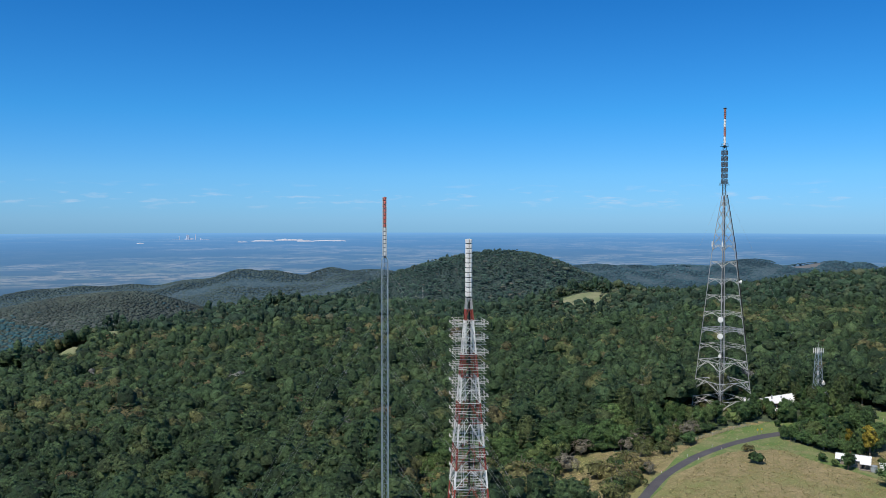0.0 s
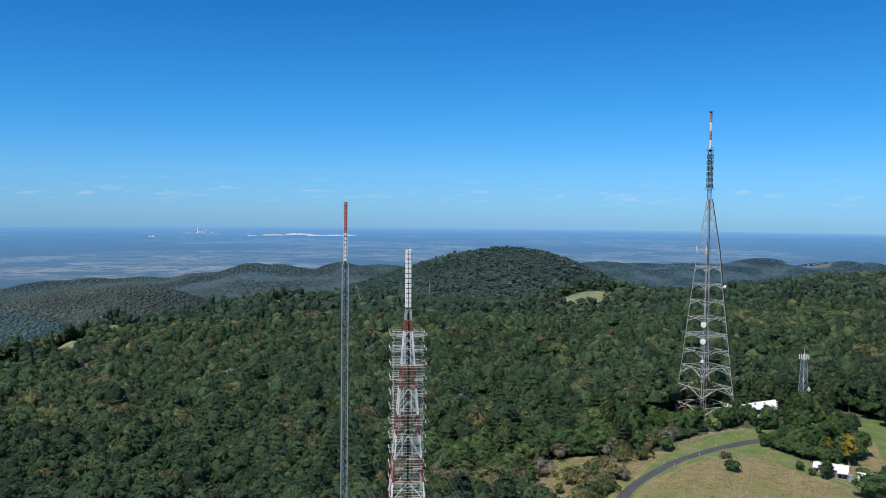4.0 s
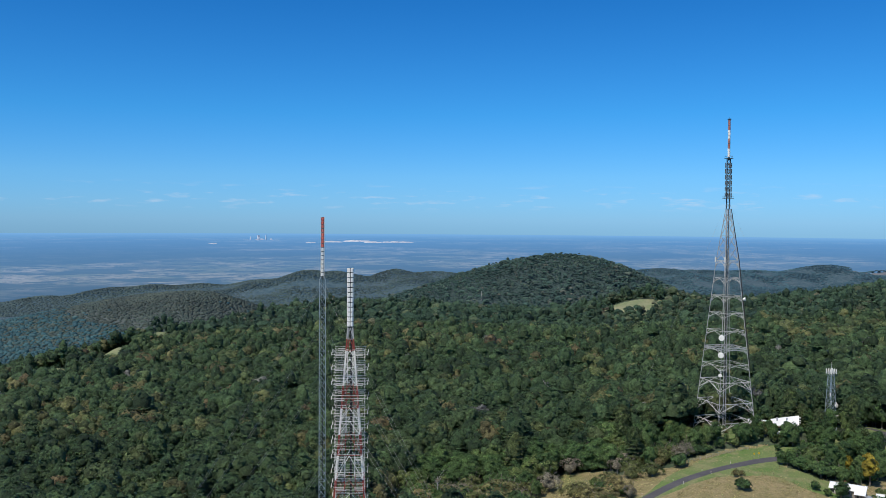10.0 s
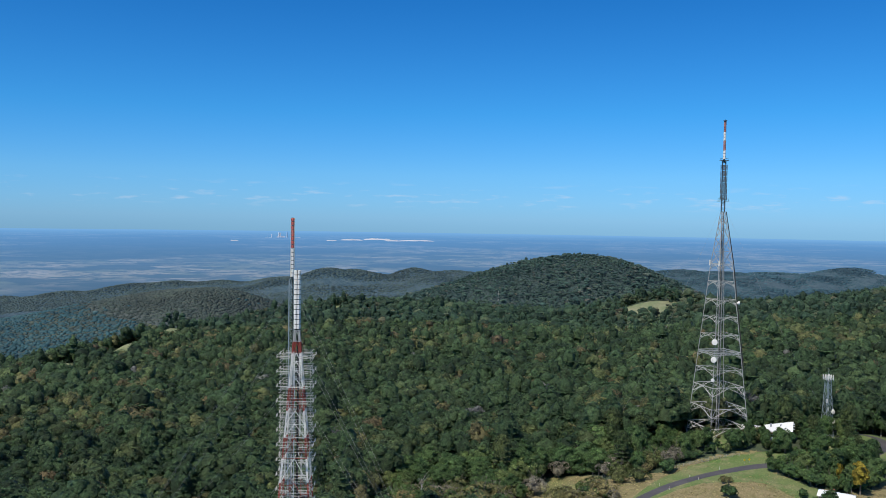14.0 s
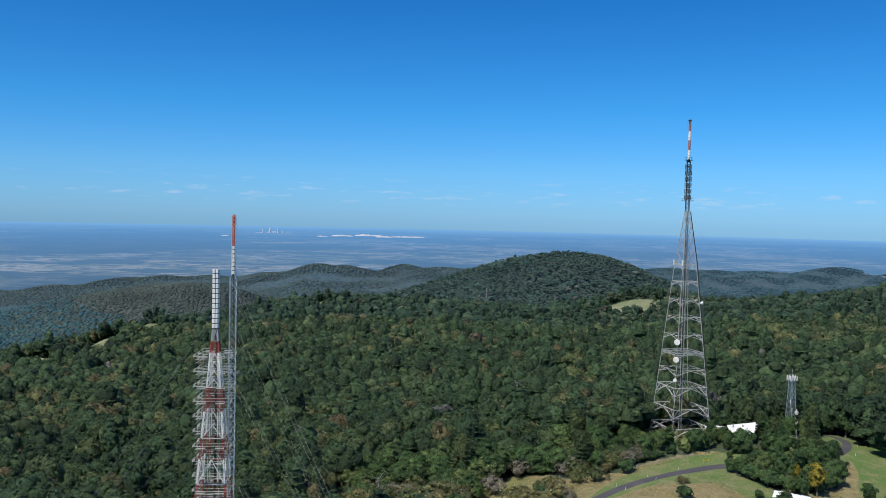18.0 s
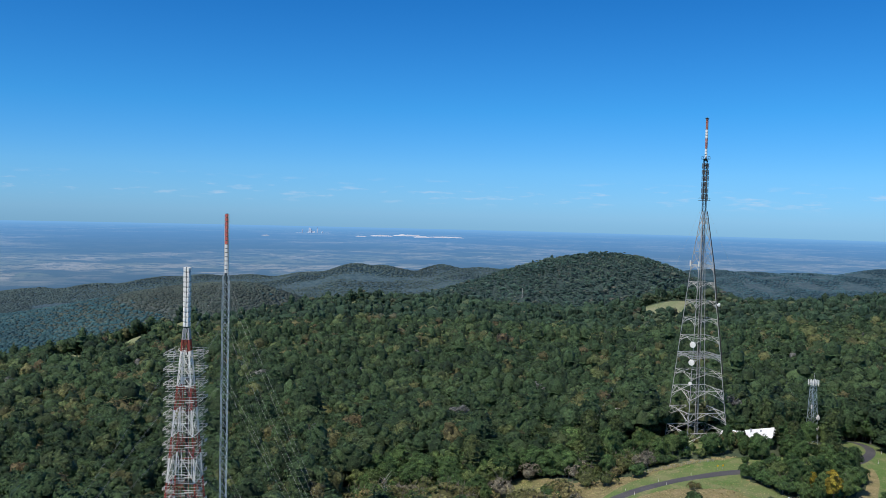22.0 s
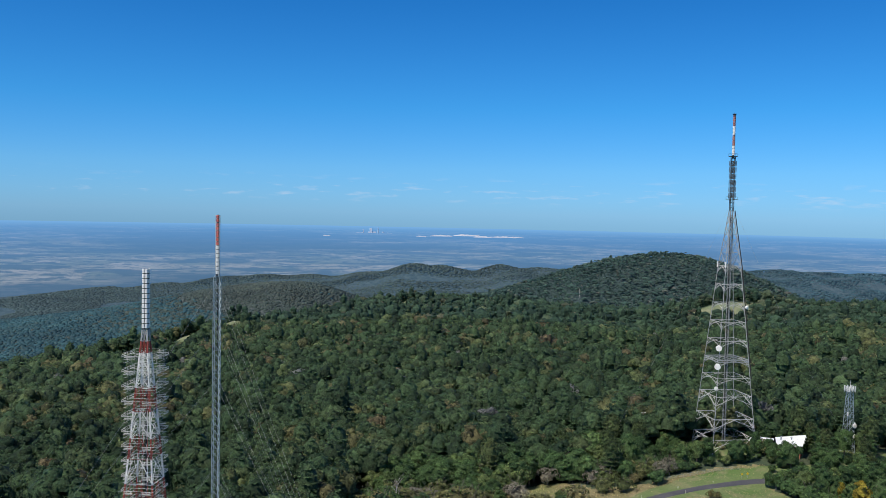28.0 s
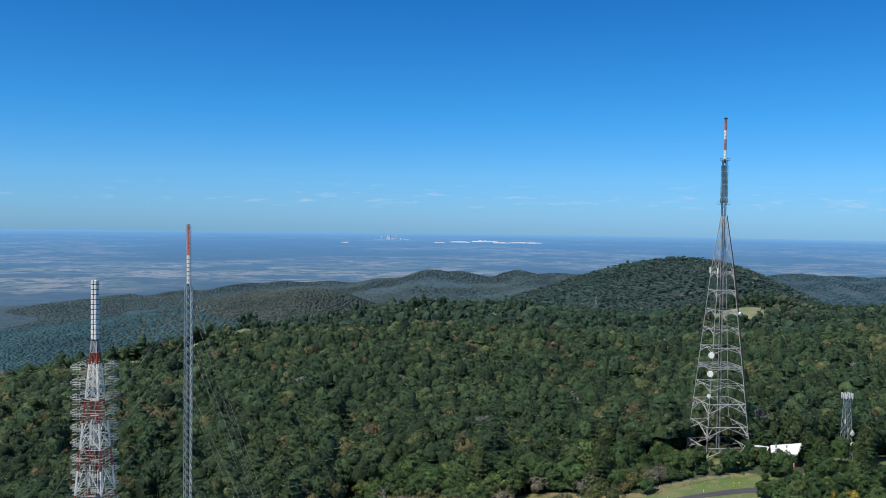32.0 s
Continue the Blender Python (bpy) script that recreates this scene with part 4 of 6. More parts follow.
    for z, h in ((104.0, 2.6), (121.8, 2.0)):
        part("walkway", lathe([(h - 0.2, z), (h, z), (h, z + 0.12), (h - 0.2, z + 0.12)], 8), MAT_DARKSTEEL, tower, "dark steel walkway ring")
        p = square_ring(h, z + 1.1)
        bars("railing", [(p[i], p[(i + 1) % 4], 0.08) for i in range(4)] + [(q - Vector((0, 0, 1.1)), q, 0.08) for q in p], MAT_DARKSTEEL, tower)
    rods = []
    for j in range(11):
        z = 99.4 + j * 2.05
        p, q = square_ring(1.0, z), square_ring(1.0, z + 2.05)
        for i in range(4):
            rods += [(p[i], q[i], 0.2), (p[i], p[(i + 1) % 4], 0.1), (p[i], q[(i + 1) % 4], 0.1)]
    bars("antenna_mast", rods, MAT_DARKSTEEL, tower)
    for j in range(6):
        z = 105.6 + j * 2.65
        for i in range(4):
            a = math.tau * i / 4 + 0.4
            c = Vector((1.3 * math.cos(a), 1.3 * math.sin(a), z))
            t = Vector((-math.sin(a), math.cos(a), 0))
            rods = [(c + t * s - Vector((0, 0, 1.1)), c + t * s + Vector((0, 0, 1.1)), 0.16) for s in (-0.5, 0, 0.5)]
            rods += [(c - t * 0.6 + Vector((0, 0, s)), c + t * 0.6 + Vector((0, 0, s)), 0.12) for s in (-0.9, -0.3, 0.3, 0.9)]
            rods += [(c, Vector((c.x * 0.5, c.y * 0.5, z)), 0.12)]
            bars("dipole_panel", rods, MAT_DARKSTEEL, tower)
    z = 122.4
    for height, mat, n in ((3.9, MAT_WHITE, 3), (4.2, MAT_DULLRED, 4), (3.9, MAT_WHITE, 3), (4.8, MAT_DULLRED, 5)):
        for j in range(n):
            h = height / n
            part("antenna_section", lathe([(0.46, z + 0.06), (0.56, z + 0.14), (0.56, z + h - 0.14), (0.46, z + h - 0.06)], 12), mat, tower,
                 "white antenna drum" if mat is MAT_WHITE else "red antenna drum")
            z += h
    part("antenna_core", lathe([(0.42, 121), (0.42, z)], 8), MAT_DARKSTEEL, tower)
    part("lightning_rod", lathe([(0.9, z), (0.9, z + 0.2), (0.1, z + 0.3), (0.06, z + 0.8)], 8), MAT_DARKSTEEL, tower)
    inv = tower.matrix_basis.inverted()
    for x, y in ((183, 393), (77, 396)):
        head, foot = Vector((0, 0, 103.5)), inv @ Vector((x, y, float(land(x, y))))
        pts = [head.lerp(foot, s / 10) - Vector((0, 0, 5.0 * 4 * (s / 10) * (1 - s / 10))) for s in range(11)]
        cable("stay_wire", pts, 0.028, MAT_STEEL, tower)
    # dishes on the leg that faces the valley road
    for z, rad, leg in ((42.8, 1.25, 3), (35.3, 1.25, 3), (26.6, 0.75, 3), (59.5, 0.8, 0)):
        c = corner(leg, z) * 1.0
        out = Vector((c.x, c.y, 0)).normalized()
        rot = out.to_track_quat("Z", "Y").to_matrix().to_4x4()
        dish = part("dish", lathe([(0.3, 0.0), (rad * 0.9, 0.5), (rad, 0.75), (rad, 1.1), (rad * 0.97, 1.14), (rad * 0.5, 1.2), (0.05, 1.22)], 24,
                                  Matrix.Translation(c + out * 0.4) @ rot), MAT_WHITE, tower, "round white microwave dish with a flat cover")
        bars("mount", [(c, c + out * 0.5, 0.3)], MAT_STEEL, dish)
    for i, z in ((2, 76.6), (3, 76.6)):
        c = corner(i, z)
        part("panel_antenna", box_bm(c.x * 1.08, c.y * 1.08, z + 0.2, 0.5, 0.5, 2.4, 0.06), MAT_WHITE, tower, "white panel antenna")
    for i in range(4):
        c = corner(i, -1.5)
        part("footing", box_bm(c.x, c.y, -1.6, 1.8, 1.8, 1.2, 0.1), MAT_CONCRETE, tower, "concrete footing")
    return tower


def guyed_mast(at, foot):
    mast = thing("guyed_mast", at, "slender blue-grey guyed lattice mast with red and white top", "mast", turn=12)
    side, top = 1.36, 77.3 - at[2]
    corners = [Vector((side * 0.85 * math.cos(radians(45 + 90 * i)), side * 0.85 * math.sin(radians(45 + 90 * i)), 0)) for i in range(4)]
    up = lambda c, z: c + Vector((0, 0, z))
    for c in corners:
        bars("leg", [(up(c, 0), up(c, top - 1.0), 0.13), (up(c, top - 1.0), up(c * 0.35, top), 0.13)], MAT_BLUESTEEL, mast)
    step, n = 2.05, int((top - 1.2) / 2.05)
    for j in range(n):
        z = j * step
        for i in range(4):
            a, b = corners[i], corners[(i + 1) % 4]
            diag = (up(a, z), up(b, z + step), 0.1) if i % 2 else (up(b, z), up(a, z + step), 0.1)
            bars("lacing", [(up(a, z), up(b, z), 0.05), diag], MAT_BLUESTEEL, mast)
    bars("feeder_cable", [((0.1, 0.2, 0), (0.1, 0.2, top), 0.16)], MAT_GAP, mast, "black feeder cable inside the mast")
    z = top
    for j in range(7):
        part("antenna_section", lathe([(0.40, z + 0.12), (0.48, z + 0.16), (0.48, z + 0.98), (0.40, z + 1.02)], 10), MAT_WHITE, mast, "white antenna drum")
        z += 1.1
    for j in range(8):
        part("antenna_section", lathe([(0.38, z + 0.1), (0.46, z + 0.16), (0.46, z + 0.86), (0.38, z + 0.92)], 10), MAT_SALMON, mast, "faded red antenna drum")
        z += 1.0
    part("antenna_core", lathe([(0.3, top - 0.5), (0.3, z + 0.1)], 8), MAT_DARKSTEEL, mast)
    for h, reach in ((top - 1.5, 62), (top * 0.86, 62), (top * 0.70, 62), (top * 0.45, 40), (top * 0.24, 40)):
        for a in (200, 320, 80):
            for twin in (-0.7, 0.7):
                side_ = Vector((-math.sin(radians(a)), math.cos(radians(a)), 0)) * twin
                gx, gy = reach * math.cos(radians(a)) + side_.x, reach * math.sin(radians(a)) + side_.y
                ww = mast.matrix_basis @ Vector((gx, gy, 0))
                gz = float(land(ww.x, ww.y)) - at[2] + 0.3
                pts = [(Vector((0, 0, h)) + side_).lerp(Vector((gx, gy, gz)), s / 8) - Vector((0, 0, 1.6 * 4 * (s / 8) * (1 - s / 8))) for s in range(9)]
                cable("guy_wire", pts, 0.026, MAT_STEEL, mast)
    for sx, sy in ((-1, -1), (1, -1), (1, 1), (-1, 1)):
        bars("antenna_rail", [((0.46 * sx, 0.46 * sy, top), (0.46 * sx, 0.46 * sy, z), 0.10)], MAT_LIGHTSTEEL, mast, "pale steel rail beside the antenna drums")
    part("footing", box_bm(0, 0, -0.3, 2.4, 2.4, 1.0, 0.1), MAT_CONCRETE, mast, "concrete footing")
    return mast


def dipole_tower(at, turn):
    tower = thing("antenna_tower", at, "red and white lattice tower with dipole rings and white panels", "tower", turn=turn)
    base = at[2]
    half = lambda zw: 0.46 + max(0.0, 72.2 - zw) * 0.074
    corner = lambda i, zw: Vector((half(zw) * 1.414 * math.cos(radians(45 + 90 * i)), half(zw) * 1.414 * math.sin(radians(45 + 90 * i)), zw - base))
    bands = [(72.2, 70.1, MAT_STEEL), (70.1, 68.0, MAT_RED), (68.0, 61.6, MAT_WHITE), (61.6, 57.3, MAT_RED), (57.3, 52.4, MAT_WHITE), (52.4, 48.6, MAT_RED), (48.6, 44.1, MAT_WHITE),
             (44.1, 39.9, MAT_RED), (39.9, 36.5, MAT_WHITE), (36.5, 31.5, MAT_RED), (31.5, 26.5, MAT_WHITE), (26.5, 20.5, MAT_RED), (20.5, 12, MAT_WHITE), (12, 4, MAT_RED), (4, -4, MAT_WHITE), (-4, base, MAT_RED)]
    for hi, lo, mat in bands:
        tone_ = "white painted steel" if mat is MAT_WHITE else "red painted steel" if mat is MAT_RED else ""
        for i in range(4):
            bars("leg", [(corner(i, lo), corner(i, hi), 0.16 + 0.12 * min(1, half(lo) / 3))], mat, tower, tone_)
        inner = 0.32 * half(lo) + 0.12
        for sx, sy in ((-1, -1), (1, -1), (1, 1), (-1, 1)):
            bars("inner_post", [((inner * sx, inner * sy, lo - base), (inner * sx, inner * sy, hi - base), 0.09)], mat, tower, tone_)
        cells = max(1, round((hi - lo) / max(1.5, half(lo) * 1.2)))
        for j in range(cells):
            a0, a1 = lo + (hi - lo) * j / cells, lo + (hi - lo) * (j + 1) / cells
            for i in range(4):
                p, q, r_, s_ = corner(i, a0), corner((i + 1) % 4, a0), corner(i, a1), corner((i + 1) % 4, a1)
                top_mid = (r_ + s_) / 2
                rods = [(p, q, 0.08), (p, top_mid, 0.10), (q, top_mid, 0.10), ((p + r_) / 2, (p + top_mid) / 2, 0.06), ((q + s_) / 2, (q + top_mid) / 2, 0.06)]
                bars("lacing", rods, mat, tower, tone_)
    part("cable_run", box_bm(0.2, 0.2, 0.5 * (72 - base), 0.35, 0.2, 72 - base), MAT_GAP, tower, "black cables up the middle")
    # panel column
    for j in range(12):
        z = 72.4 - base + j * 0.92
        for i in range(4):
            a = radians(90 * i)
            for half_ in (-0.26, 0.26):
                m_ = Matrix.Rotation(a, 4, "Z") @ Matrix.Translation((0.50, half_, z + 0.46))
                bm = bmesh.new()
                bmesh.ops.create_cube(bm, size=1.0, matrix=m_ @ Matrix.Diagonal((0.2, 0.40, 0.78, 1)))
                bmesh.ops.bevel(bm, geom=bm.edges[:], offset=0.04, segments=1, affect="EDGES")
                part("antenna_panel", bm, MAT_WHITE, tower, "white panel antenna")
    part("panel_core", box_bm(0, 0, 72.2 - base + 5.6, 0.84, 0.84, 11.1), MAT_GAP, tower)
    # rings of dipoles
    for j in range(14):
        z = 67.3 - base - j * 2.75
        for i in range(4):
            rot = Matrix.Rotation(radians(90 * i), 4, "Z")
            w_in = half(z + base)
            rods = []
            for y in (-1.5, 1.5):
                rods += [((w_in * 0.9, y * min(1, w_in / 1.5), z), (2.75, y, z), 0.05), ((2.75, y, z - 0.9), (2.75, y, z + 0.9), 0.04)]
            for k in range(4):
                rods.append(((2.75, -2.95, z - 0.9 + 0.6 * k), (2.75, 2.95, z - 0.9 + 0.6 * k), 0.045))
            panel = bars("reflector_screen", [(rot @ Vector(p), rot @ Vector(q), w) for p, q, w in rods], MAT_LIGHTSTEEL, tower)
            for y in (-1.7, 1.7):
                rods = [((2.75, y, z), (3.35, y, z + 0.12), 0.06), ((3.35, y - 0.8, z + 0.12), (3.35, y + 0.8, z + 0.12), 0.12), ((3.35, y + 0.8, z + 0.12), (3.35, y + 0.8, z + 0.45), 0.06),
                        ((3.35, y - 0.8, z + 0.45), (3.35, y + 0.8, z + 0.45), 0.09)]
                bars("dipole", [(rot @ Vector(p), rot @ Vector(q), w) for p, q, w in rods], MAT_LIGHTSTEEL, panel)
    for i in range(4):
        c = corner(i, base)
        part("footing", box_bm(c.x, c.y, -0.2, 1.6, 1.6, 1.0, 0.1), MAT_CONCRETE, tower, "concrete footing")
    return tower


def mobile_tower(at, turn):
    tower = thing("mobile_phone_tower", at, "short grey lattice tower with white panel antennas and two dishes", "tower", turn=turn)
    base, top = at[2], 23.6 - at[2]
    half = lambda z: 0.9 + (top - z) / top * 1.1
    corner = lambda i, z: Vector((half(z) * 1.414 * math.cos(radians(45 + 90 * i)), half(z) * 1.414 * math.sin(radians(45 + 90 * i)), z))
    for i in range(4):
        bars("leg", [(corner(i, 0), corner(i, top), 0.16)], MAT_BLUESTEEL, tower)
    n = 9
    for j in range(n):
        a0, a1 = top * j / n, top * (j + 1) / n
        for i in range(4):
            p, q, r_, s_ = corner(i, a0), corner((i + 1) % 4, a0), corner(i, a1), corner((i + 1) % 4, a1)
            bars("lacing", [(p, s_, 0.08), (q, r_, 0.08), (r_, s_, 0.08)], MAT_BLUESTEEL, tower)
    p = square_ring(2.4, top - 0.4)
    bars("headframe", [(p[i], p[(i + 1) % 4], 0.14) for i in range(4)] + [(q * 0.0 + Vector((0, 0, top - 0.4)), q, 0.12) for q in p], MAT_STEEL, tower)
    for i in range(4):
        a, b = p[i], p[(i + 1) % 4]
        for s in (0.12, 0.5, 0.88):
            c = a.lerp(b, s)
            panel = part("panel_antenna", box_bm(c.x, c.y, top + 0.1, 0.34, 0.34, 2.3, 0.05), MAT_WHITE, tower, "white panel antenna")
            bars("bracket", [(c - Vector((0, 0, 1.2)), c + Vector((0, 0, 1.5)), 0.09)], MAT_STEEL, panel)
    for i, z in ((0, 12.5), (2, 17), (3, 12.5)):
        c = corner(i, z) * 1.0
        part("panel_antenna", box_bm(c.x * 1.15, c.y * 1.15, z, 0.45, 0.45, 1.7, 0.05), MAT_WHITE, tower, "white panel antenna")
    for z, rad in ((12.0, 0.95), (7.6, 0.95)):
        out = (Matrix.Rotation(radians(-turn - 62), 4, "Z") @ Vector((1, 0, 0))).normalized()
        c = Vector((out.x * half(z) * 1.1, out.y * half(z) * 1.1, z)) + Vector((1.0, 0, 0))
        rot = out.to_track_quat("Z", "Y").to_matrix().to_4x4()
        dish = part("dish", lathe([(0.25, 0), (rad * 0.9, 0.4), (rad, 0.55), (rad, 0.85), (rad * 0.9, 0.9), (0.05, 0.95)], 20, Matrix.Translation(c) @ rot), MAT_WHITE, tower, "round white microwave dish")
        bars("mount", [(c, Vector((c.x * 0.6, c.y * 0.6, z)), 0.14)], MAT_STEEL, dish)
    bars("whip_antenna", [((0.4, 0.3, top), (0.4, 0.3, top + 4.2), 0.07)], MAT_WHITE, tower)
    return tower


tv_tower((129.9, 400.5, -1.0), -23.3)
guyed_mast((-15.4, 231.3, float(land(-15.4, 231.3)) - 0.3), None)
dipole_tower((5.0, 164.3, float(land(5, 164.3)) - 0.2), 8)
mobile_tower((182.4, 418.7, float(land(182.4, 418.7)) - 0.2), 20)


# ---- trees at the wood's edge, one by one ----
def trunk_mesh(name, height, rad, limbs, reach, rng_, droop=False):
    """A tapered, slightly bent trunk with limbs running out into the crown."""
    rods = []
    pts = [Vector((0.25 * math.sin(i * 1.3) * i / 5, 0.25 * math.cos(i * 1.7) * i / 5, height * i / 5)) for i in range(6)]
    pts[0].z = -0.8
    for i in range(5):
        rods.append((pts[i], pts[i + 1], 2 * rad * (1 - 0.16 * i)))
    for k in range(limbs):
        t = 0.35 + 0.6 * k / limbs
        a = k * 2.4 + rng_.uniform(-0.3, 0.3)
        s = pts[0].lerp(pts[5], t)
        r_ = reach * (math.sqrt(max(0.05, 1 - t ** 2.2)) if droop else rng_.uniform(0.6, 0.95))
        e = s + Vector((math.cos(a) * r_, math.sin(a) * r_, -0.18 * r_ if droop else rng_.uniform(1.5, 4.0)))
        m_ = s.lerp(e, 0.5) + Vector((0, 0, 0.3))
        rods += [(s, m_, rad * 0.55), (m_, e, rad * 0.32)]
    return rods


def specimen_tree(name, label, quads, rods, leaf_mat, category="tree", group="", bark=None):
    tree = tagged(new(name), label, category, group)
    bars("trunk", rods, bark or MAT_BARK, tree, sides=5)
    top = new("crown", tree_mesh("crown", *quads, leaf_mat, smooth=len(quads[1])))
    top.parent = tree
    return tree


def plant(tpl, x, y, scale=1.0, wide=1.0, first=None):
    m_ = pose(x, y, float(land(x, y)), 0, 0, float(rng.uniform(0, 360)))
    ob = copy_thing(tpl, m_)
    s = scale
    ob.scale = (s * wide, s * wide, s)
    return ob


EDGE = "trees along the meadow"
broad = []
for i, (w, h, n, lab) in enumerate(((4.2, 15, 330, "broad green rainforest tree with a lumpy crown"), (5.2, 17, 420, "wide spreading green rainforest tree"),
                                    (3.4, 14, 260, "narrow green rainforest tree at the wood's edge"), (4.6, 18, 360, "tall green rainforest tree with clumped leaves"),
                                    (6.2, 15, 500, "very wide low-domed green rainforest tree"))):
    broad.append(specimen_tree("rainforest_tree", lab, dome(rng, int(n * 1.3), w, h * 0.98, 15 + i, 0.72, 1, 0.52, 0.44), trunk_mesh("trunk", h * 0.75, 0.35, 7, w * 0.7, rng), MAT_TREE, group=EDGE))
pines = []
for w, h in ((5.2, 22), (4.4, 19)):
    pines.append(specimen_tree("bunya_pine", "dark domed bunya pine with drooping whorled boughs", pine(rng, 430, w, 3.5, h, 0.95, 1), trunk_mesh("trunk", h * 0.97, 0.42, 24, w * 0.95, rng, True), MAT_BUNYA, group="bunya pines"))
olive = specimen_tree("olive_shrub", "olive-brown shrub on dry grass beside the road", dome(rng, 380, 2.9, 5.0, 11, 0.46, 1, 0.46, 0.44, 0.72), trunk_mesh("trunk", 3.0, 0.14, 6, 2.0, rng), MAT_OLIVE, "shrub", "shrubs by the road")
grey = specimen_tree("grey_shrub", "bare grey twiggy shrub by the road", dome(rng, 520, 2.6, 5.2, 13, 0.34, 1, 0.48, 0.44, 0.55), trunk_mesh("trunk", 4.0, 0.14, 12, 2.3, rng), MAT_GREYBUSH, "shrub", "shrubs by the road")
green = specimen_tree("green_shrub", "small dark green shrub standing in grass", dome(rng, 190, 1.9, 3.6, 9, 0.48, 1, 0.46, 0.46), trunk_mesh("trunk", 2.4, 0.1, 5, 1.2, rng), MAT_TREE, "shrub", "shrubs by the road")
wattle = specimen_tree("wattle_tree", "yellow flowering wattle tree behind the cottage", dome(rng, 340, 2.6, 10.5, 13, 0.62, 1, 0.56, 0.40), trunk_mesh("trunk", 8, 0.2, 7, 2.0, rng), MAT_WATTLE)
ghost = specimen_tree("dead_tree", "bare pale dead tree rising from the forest", crown(rng, 30, 1.3, 9, 13, 4, 0.5, 1, 0.3), trunk_mesh("trunk", 13, 0.22, 16, 3.0, rng), MAT_GREYBUSH, bark=MAT_CONCRETE)
templates = broad + pines + [olive, grey, green, wattle, ghost]

x, y = scatter(6.0, 200, 520)
ok = specimen(x, y)
x, y = x[ok], y[ok]
KEEP_OFF = [(159, 331, 14), (152, 397, 10), (158, 387, 8), (153, 389, 7), (131, 396, 13), (117, 391, 4), (122, 386, 7), (182, 418, 4), (131.5, 383, 6), (124, 388, 5)]
placed = 0
for px, py in zip(x, y):
    if any(math.hypot(px - cx, py - cy) < r_ for cx, cy, r_ in KEEP_OFF) or placed >= 420:
        continue
    edge = min(math.hypot(px - qx, py - qy) for qx, qy in MEADOW)
    roll_ = rng.uniform()
    if px < 78:
        k = float(rng.uniform())
        if py > 350 and edge > 4:
            plant(broad[int(rng.integers(0, 5))], px, py, 0.5 + 0.022 * (py - 350) * 0.6 + 0.15 * k, 1.2)
        elif roll_ < 0.38 or (py < 335 and roll_ < 0.5):
            plant(olive, px, py, 1.0 + 0.8 * k, 1.25)
        elif roll_ < 0.52:
            plant(grey, px, py, 0.9 + 0.6 * k, 1.2)
        elif roll_ < 0.72:
            plant(green, px, py, 1.2 + 0.9 * k, 1.2)
        else:
            plant(broad[int(rng.integers(0, 5))], px, py, (0.34 if py < 340 else 0.45) + 0.2 * k, 1.25)
        placed += 1
        continue
    if roll_ < (0.16 if px > 138 else 0.10) and edge > 9:
        plant(pines[int(rng.integers(0, 2))], px, py, rng.uniform(0.62, 0.85) if px > 138 else rng.uniform(0.7, 0.95))
    elif px < 132 and edge < 10 and roll_ > 0.45:
        plant((olive, grey, olive, green)[int(rng.integers(0, 4))], px, py, rng.uniform(0.9, 1.6))
    else:
        k = float(rng.uniform(0.55, 0.95)) * (0.72 if edge < 7 else 1.0) * (0.82 if px > 138 else 1.0) * (0.50 if 98 < px < 150 and py > 362 else 1.0)
        plant(broad[int(rng.integers(0, 5))], px, py, k, float(rng.uniform(0.9, 1.2)))
    placed += 1

